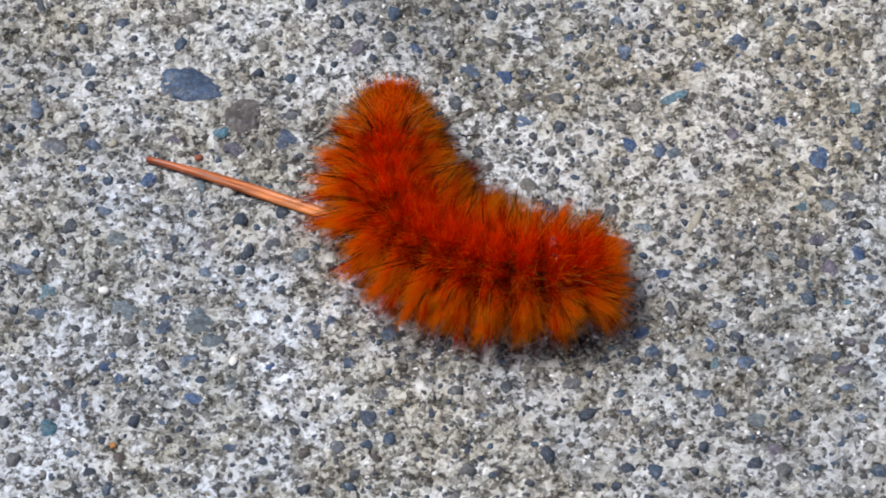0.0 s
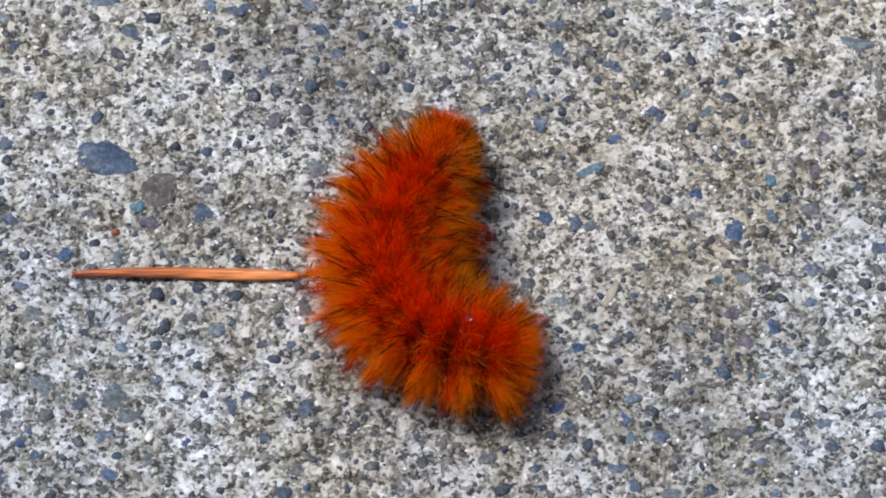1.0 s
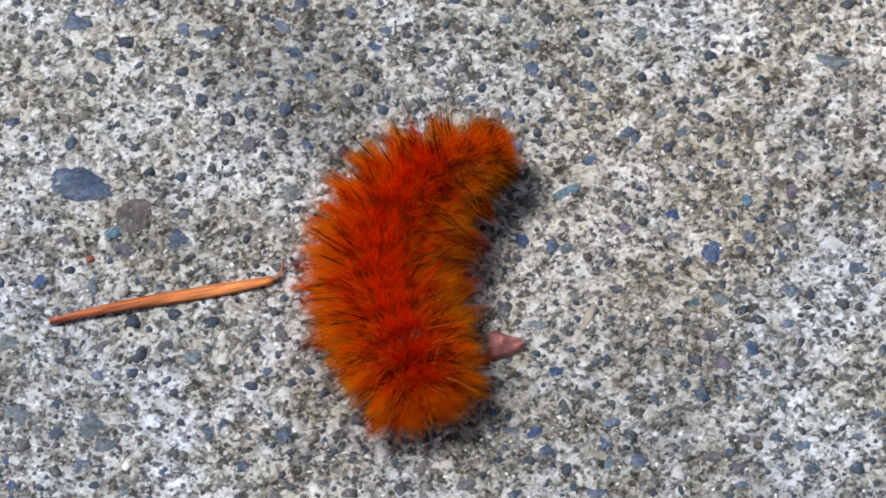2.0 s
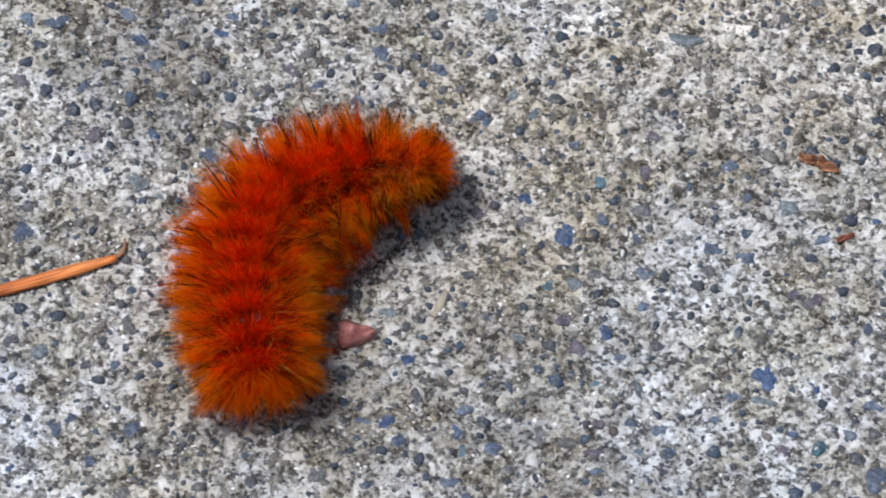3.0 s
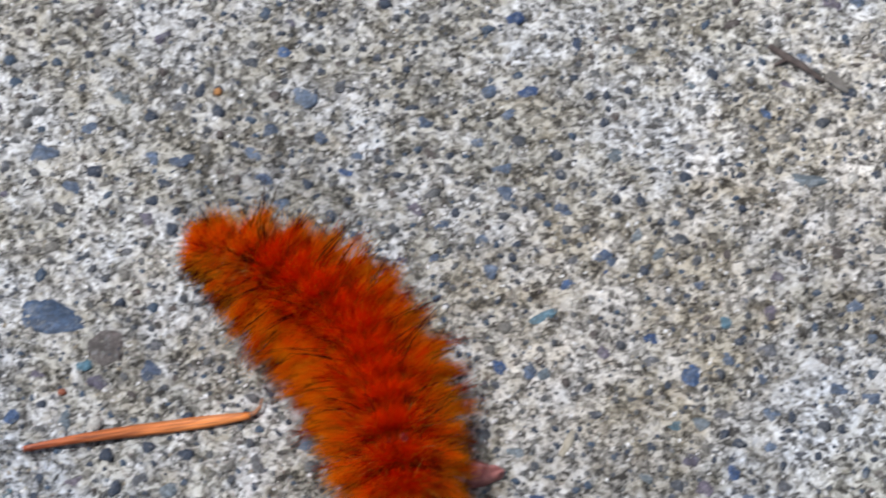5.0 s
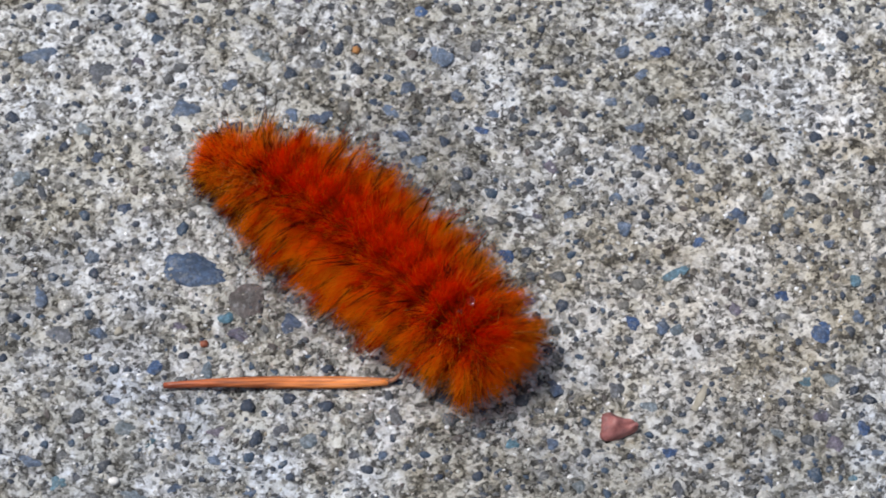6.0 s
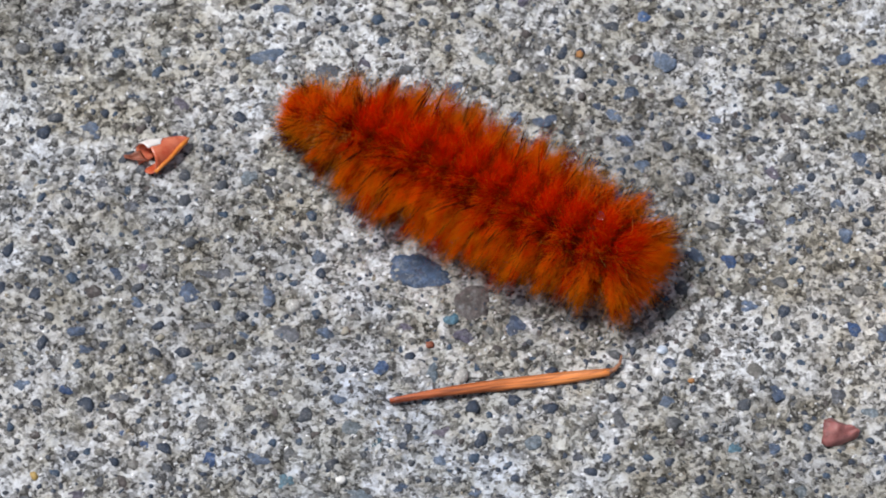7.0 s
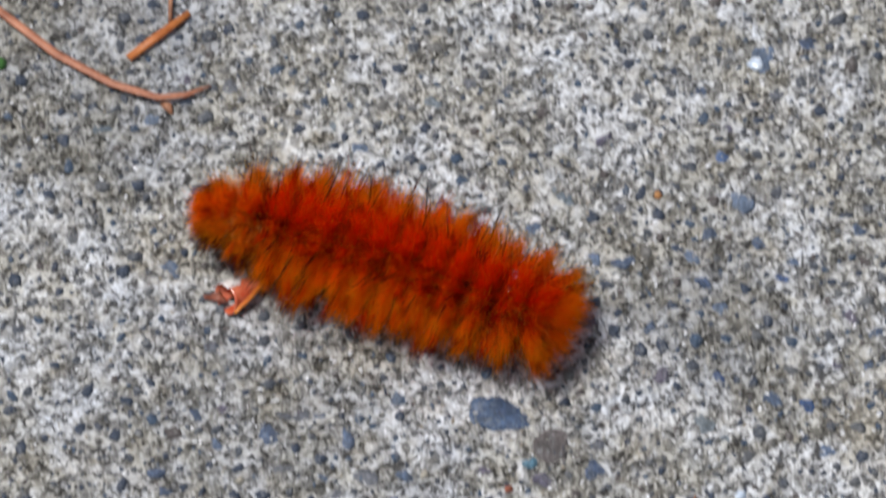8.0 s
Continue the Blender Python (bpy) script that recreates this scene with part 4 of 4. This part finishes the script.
GREY_2 = [
    (54.0, -23.9, 1.2, 1.5), (23.7, -26.7, 1.1, 0.9), (43.3, -29.0, 0.8, 1.5), (26.1, -23.4, 1.1, 2.3), (11.3, -9.8, 1.5, 1.4), (51.8, 19.3, 1.5, 1.4),
    (48.8, 17.6, 1.0, 1.1), (27.9, 20.5, 1.1, 1.0), (-43.9, 1.9, 1.6, 0.9), (-43.9, -3.5, 1.9, 1.0), (-39.1, -5.9, 1.5, 1.1), (-34.6, -18.1, 0.9, 1.0),
    (-45.1, -9.9, 1.3, 0.8), (-33.9, 23.1, 2.4, 2.6), (-42.7, 2.0, 2.1, 1.1), (-28.5, 37.5, 1.7, 1.5), (-24.9, 36.7, 1.3, 1.1), (-10.1, 36.8, 1.5, 1.4),
    (-50.7, 8.8, 1.9, 1.1), (-37.5, -10.4, 1.0, 1.7), (-50.9, -10.7, 1.7, 1.0),
]
SAGE = [
    (-30.7, -13.5, 2.2, 1.7), (-29.9, -20.5, 2.9, 2.0), (-27.9, -21.6, 1.0, 1.6), (-23.4, -21.5, 2.9, 2.6), (-22.1, -23.4, 1.9, 1.7), (-15.0, -14.8, 1.5, 1.4),
    (26.8, 8.1, 1.1, 1.5), (16.6, -3.9, 1.2, 1.1), (45.0, -20.6, 2.1, 0.8), (-7.0, 1.7, 1.7, 1.9), (-5.3, 0.6, 1.2, 1.1), (14.4, -11.5, 2.2, 1.0),
    (39.9, 15.6, 3.4, 1.3), (-62.0, 32.0, 2.1, 2.6),
]
BLUE = [
    (-30.3, -25.1, 1.1, 1.0), (-31.0, -26.0, 1.0, 1.6), (-29.7, -27.2, 1.1, 0.9), (-17.2, -25.8, 0.9, 0.8), (-23.3, -28.8, 1.7, 1.3), (-7.0, -30.1, 0.7, 0.7),
    (22.1, 6.4, 1.7, 1.1), (29.1, -4.0, 2.2, 2.1), (32.2, -13.9, 1.2, 1.7), (45.2, -18.2, 2.4, 2.3), (49.2, -19.5, 1.4, 1.4), (47.3, -23.9, 0.9, 0.8),
    (55.5, -3.4, 1.1, 0.9), (16.0, 25.3, 1.9, 1.3), (-42.9, -16.6, 1.7, 1.8), (-50.5, -14.2, 1.3, 1.1), (-55.6, -10.0, 1.1, 1.0), (-34.0, -6.4, 0.8, 0.8),
    (-50.1, -8.8, 0.7, 0.8), (-48.3, -15.3, 1.0, 0.9), (15.0, 33.1, 1.9, 1.4),
]

# kind, x, y, length, width and turn of long stones that lie askew
TILTED = [("teal", 16.7, 1.9, 2.9, 0.9, 24), ("slate", -8.0, 18.9, 2.7, 0.9, -38), ("sage", -19.8, 25.3, 4.2, 1.2, -40), ("speckled", -25.2, 2.4, 5.9, 3.1, -6), ("crust", -20.4, -0.9, 3.8, 3.0, -50)]
PICKED = [("slate", SLATE_1), ("slate", SLATE_2), ("slate", SLATE_3), ("slate", SLATE_4), ("slate", SLATE_5), ("umber", UMBER), ("teal", TEAL), ("plum", PLUM), ("grey", GREY_1), ("grey", GREY_2), ("sage", SAGE), ("blue", BLUE)]


def build_pebbles():
    """The larger stones, each a piece of the ground, then the rest as one mass of gravel and one of grit."""
    kinds = {key: [pebble_mesh("pebble", 100 + 7 * q, mat) for q in range(9)] for key, mat in STONES.items()}
    broad = {key: [pebble_mesh("pebble", 900 + 7 * q, mat, 16, True) for q in range(4)] for key, mat in STONES.items()}
    rng = np.random.RandomState(5)
    spots_taken = []
    made = 0

    def place(key, x, y, w, h, turn):
        ob = new("pebble", kinds[key][rng.randint(9)] if max(w, h) < 2.2 else broad[key][rng.randint(4)])
        ob.parent = ground
        rise = 0.15 if key == "crust" else 0.10 + 0.055 * min(w, h)
        ob.matrix_basis = Matrix.Translation((x * MM, y * MM, (float(level(x, y)) - 0.07) * MM)) @ Matrix.Rotation(turn, 4, "Z") @ Matrix.Diagonal((w * MM, h * MM, rise * MM, 1))
        spots_taken.append((x, y, 0.5 * max(w, h)))

    for key, rows in PICKED:
        for x, y, w, h in rows:
            place(key, x, y, w * 1.12, h * 1.12, rng.uniform(-0.25, 0.25))
            made += 1
    for key, x, y, w, h, turn in TILTED:
        place(key, x, y, w * 1.12, h * 1.12, math.radians(turn))
        made += 1
    loose = []
    sizes = np.sort(0.60 * rng.rand(4600) ** -0.36)[::-1]
    for size in np.minimum(sizes, 1.7):
        for _ in range(6):
            x, y = rng.uniform(-76, 62), rng.uniform(-43, 52)
            near = np.array(spots_taken)
            if np.all(np.hypot(near[:, 0] - x, near[:, 1] - y) > near[:, 2] + 0.55 * size):
                break
        else:
            continue
        w, h, turn = size * rng.uniform(0.85, 1.25), size * rng.uniform(0.7, 1.0), rng.uniform(0, math.pi)
        if made < 296 and -60 < x < 50 and -35 < y < 40:
            place(("slate", "grey", "slate", "sage", "plum", "blue")[rng.randint(6)], x, y, w, h, turn)
            made += 1
        else:
            loose.append((x, y, w, h, turn))
            spots_taken.append((x, y, 0.5 * size))
    for _ in range(4000):
        size = rng.uniform(0.32, 0.62)
        loose.append((rng.uniform(-76, 62), rng.uniform(-43, 52), size * rng.uniform(0.8, 1.4), size * rng.uniform(0.7, 1.0), rng.uniform(0, math.pi)))
    return loose


def scatter(name, rows, shapes, mat, label, sink, rise):
    """Many small stones joined into one mass, resting in the concrete."""
    rng = np.random.RandomState(9)
    vs, fs, o = [], [], 0
    for x, y, w, h, turn in rows:
        co, faces = shapes[rng.randint(len(shapes))]
        c, s = math.cos(turn), math.sin(turn)
        px, py = co[:, 0] * w, co[:, 1] * h
        z = float(level(x, y)) - sink + co[:, 2] * (0.05 + rise * min(w, h))
        vs.append(np.stack((x + c * px - s * py, y + s * px + c * py, z), 1) * MM)
        fs += [tuple(o + k for k in f) for f in faces]
        o += len(co)
    return tagged(part(name, mesh(name, np.concatenate(vs), fs, mat), ground, label), kind="stuff")


def shapes_of(sides, count, seed):
    out = []
    for q in range(count):
        me = pebble_mesh("shape", seed + q, GRIT, sides)
        out.append((np.array([v.co for v in me.vertices]), [tuple(p.vertices) for p in me.polygons]))
        bpy.data.meshes.remove(me)
    return out


gravel_rows = build_pebbles()
scatter("gravel", gravel_rows, shapes_of(8, 12, 300), GRAVEL, "small dark stones set in the concrete", 0.055, 0.24)
grit_rng = np.random.RandomState(21)
grit_rows = [(grit_rng.uniform(-76, 62), grit_rng.uniform(-43, 52), *(grit_rng.uniform(0.2, 0.58) * grit_rng.uniform(0.6, 1.4, 2)), grit_rng.uniform(0, math.pi)) for _ in range(16000)]
scatter("grit", grit_rows, shapes_of(5, 14, 400), GRIT, "fine sand grains in the concrete surface", 0.055, 0.25)

CRAWL = []


def crawl(t, *line):
    """Notes the caterpillar's middle line at t, from head to tail, in millimetres."""
    CRAWL.append((t, [Vector((x, y, 0)) for x, y in line]))


def stations(line):
    """Places and headings (degrees) of the body segments along the line."""
    fine = []
    pts = [line[0] * 2 - line[1]] + line + [line[-1] * 2 - line[-2]]
    for k in range(1, len(pts) - 2):
        a, b, c, d = pts[k - 1:k + 3]
        for q in range(24):
            u = q / 24
            fine.append(0.5 * (2 * b + (c - a) * u + (2 * a - 5 * b + 4 * c - d) * u * u + (3 * b - a - 3 * c + d) * u ** 3))
    fine.append(line[-1])
    run = [0.0]
    for a, b in zip(fine, fine[1:]):
        run.append(run[-1] + (b - a).length)
    out = []
    for k in range(COUNT):
        s = 3.5 + (run[-1] - 3.5 - 4.7) * k / (COUNT - 1)
        at = [np.interp(s, run, [p[c] for p in fine]) for c in (0, 1)]
        lo = [np.interp(s - 1.6, run, [p[c] for p in fine]) for c in (0, 1)]
        hi = [np.interp(s + 1.6, run, [p[c] for p in fine]) for c in (0, 1)]
        out.append((at[0], at[1], math.degrees(math.atan2(lo[1] - hi[1], lo[0] - hi[0]))))
    return out


def motions():
    crawl(0, (-7.2, 0.0), (-7.6, -5.1), (-7.6, -9.9), (-5.9, -14.7), (-0.7, -18.1), (5.2, -19.0), (13.3, -17.8))
    crawl(0.5, (-1.0, 1.5), (-2.4, -2.9), (-3.6, -7.8), (-2.9, -13.5), (1.8, -18.2), (7.2, -19.5), (13.3, -19.1))
    crawl(1, (5.1, 4.0), (3.1, -0.9), (0.3, -6.6), (-0.4, -12.3), (2.6, -17.2), (7.3, -19.3), (13.2, -19.7))
    crawl(1.2, (5.8, 4.6), (3.0, -0.0), (-1.0, -5.7), (-1.9, -11.3), (1.5, -16.8), (5.9, -20.2), (11.3, -21.7))
    crawl(2.3, (14.9, -0.4), (11.3, 0.8), (7.0, -0.1), (3.4, -3.8), (1.9, -9.0), (2.6, -15.8), (4.0, -24.1))
    crawl(2.5, (17.4, -2.6), (13.1, -0.5), (8.0, -0.8), (3.8, -4.1), (2.2, -9.3), (2.8, -15.9), (4.0, -24.2))
    crawl(3, (20.0, -1.0), (15.6, -0.4), (10.0, -1.2), (5.2, -3.6), (2.7, -7.9), (2.5, -15.0), (3.9, -24.0))
    crawl(3.5, (20.8, 3.4), (16.8, 1.9), (10.6, 0.1), (5.8, -3.0), (3.2, -7.6), (2.8, -14.2), (4.3, -22.9))
    crawl(4, (11.3, 10.5), (10.1, 6.7), (7.5, 2.0), (4.4, -3.2), (3.3, -8.6), (3.4, -15.1), (4.7, -22.5))
    crawl(4.3, (-0.3, 9.9), (2.4, 8.9), (4.7, 4.9), (5.2, -0.5), (4.2, -6.0), (3.9, -12.5), (4.5, -21.6))
    crawl(4.5, (-6.6, 7.7), (-3.2, 7.3), (0.6, 4.7), (3.0, -0.2), (3.0, -6.8), (3.4, -13.2), (4.5, -22.3))
    crawl(5, (-14.2, 5.6), (-10.2, 5.6), (-5.0, 2.4), (-0.2, -1.9), (2.6, -8.0), (3.9, -14.1), (5.0, -22.2))
    crawl(5.2, (-16.0, 5.6), (-12.0, 5.2), (-6.2, 2.0), (-1.2, -2.2), (2.0, -7.9), (3.8, -13.9), (5.3, -21.8))
    crawl(6.3, (-28.6, 12.4), (-24.1, 11.2), (-19.6, 9.1), (-14.7, 5.6), (-9.8, 1.5), (-4.7, -2.2), (3.0, -7.6))
    crawl(6.5, (-30.6, 12.6), (-26.0, 11.4), (-21.0, 9.3), (-15.6, 5.8), (-10.2, 2.0), (-4.8, -2.0), (2.6, -7.2))
    crawl(7, (-38.0, 16.5), (-33.0, 15.0), (-27.9, 12.7), (-22.4, 9.8), (-16.9, 6.6), (-11.0, 3.2), (-3.1, -1.3))
    crawl(7.5, (-45.1, 17.5), (-40.5, 17.4), (-35.5, 15.9), (-29.9, 13.1), (-24.4, 10.8), (-18.4, 7.9), (-10.6, 4.8))
    crawl(8, (-53.3, 19.9), (-48.8, 20.0), (-43.7, 18.8), (-38.1, 16.8), (-32.0, 14.6), (-25.4, 11.7), (-17.3, 8.4))
    # how far the searching front end is raised
    raised = ((0.0, 0.3), (0.5, 0.6), (1.2, 1.0), (2.3, 1.2), (3.5, 1.2), (4.5, 1.1), (5.2, 0.6), (6.3, 0.3), (8.0, 0.2))
    body, limbs = [], [[] for _ in rings]
    for t, line in CRAWL:
        where = stations(line)
        mid = where[COUNT // 2]
        base = pose(mid[0] * MM, mid[1] * MM, 0, 0, 0, mid[2])
        body.append((t, base))
        for k, (x, y, turn) in enumerate(where):
            ripple = 0.25 * math.sin(t * 5.0 + k * 0.9)
            up = float(np.interp(t, [q[0] for q in raised], [q[1] for q in raised]))
            lift = LIFT + 0.12 + ripple * 0.5 + up * max(0.0, 1 - k / 4.5)
            limbs[k].append((t, base.inverted() @ pose(x * MM, y * MM, lift * MM, 0, ripple * 8 - up * 4.0 * (k < 4), turn)))
    walk(caterpillar, body)
    for ring, rows in zip(rings, limbs):
        walk(ring, rows)
    swing = []
    for t, x, y, turn in ((0.0, -18.7, -8.9, -19), (0.5, -18.0, -9.4, -12.8), (1.0, -17.2, -9.5, 0.5), (1.2, -17.1, -9.4, 3.5), (2.3, -17.3, -9.2, 16.5), (2.5, -17.3, -8.9, 18.5), (3.0, -17.3, -8.8, 18.5), (4.5, -17.3, -8.9, 18.5), (5.0, -17.1, -9.2, 9), (5.2, -17.1, -9.2, 7), (6.3, -17.2, -9.3, 0), (6.5, -17.2, -9.3, 0), (7.0, -17.3, -9.3, 9.3), (7.5, -17.4, -9.7, 14.5), (8.0, -17.4, -9.8, 15)):
        swing.append((t, pose(x * MM, y * MM, 0.1 * MM, 0, 0, turn)))
    walk(needle, swing)


motions()
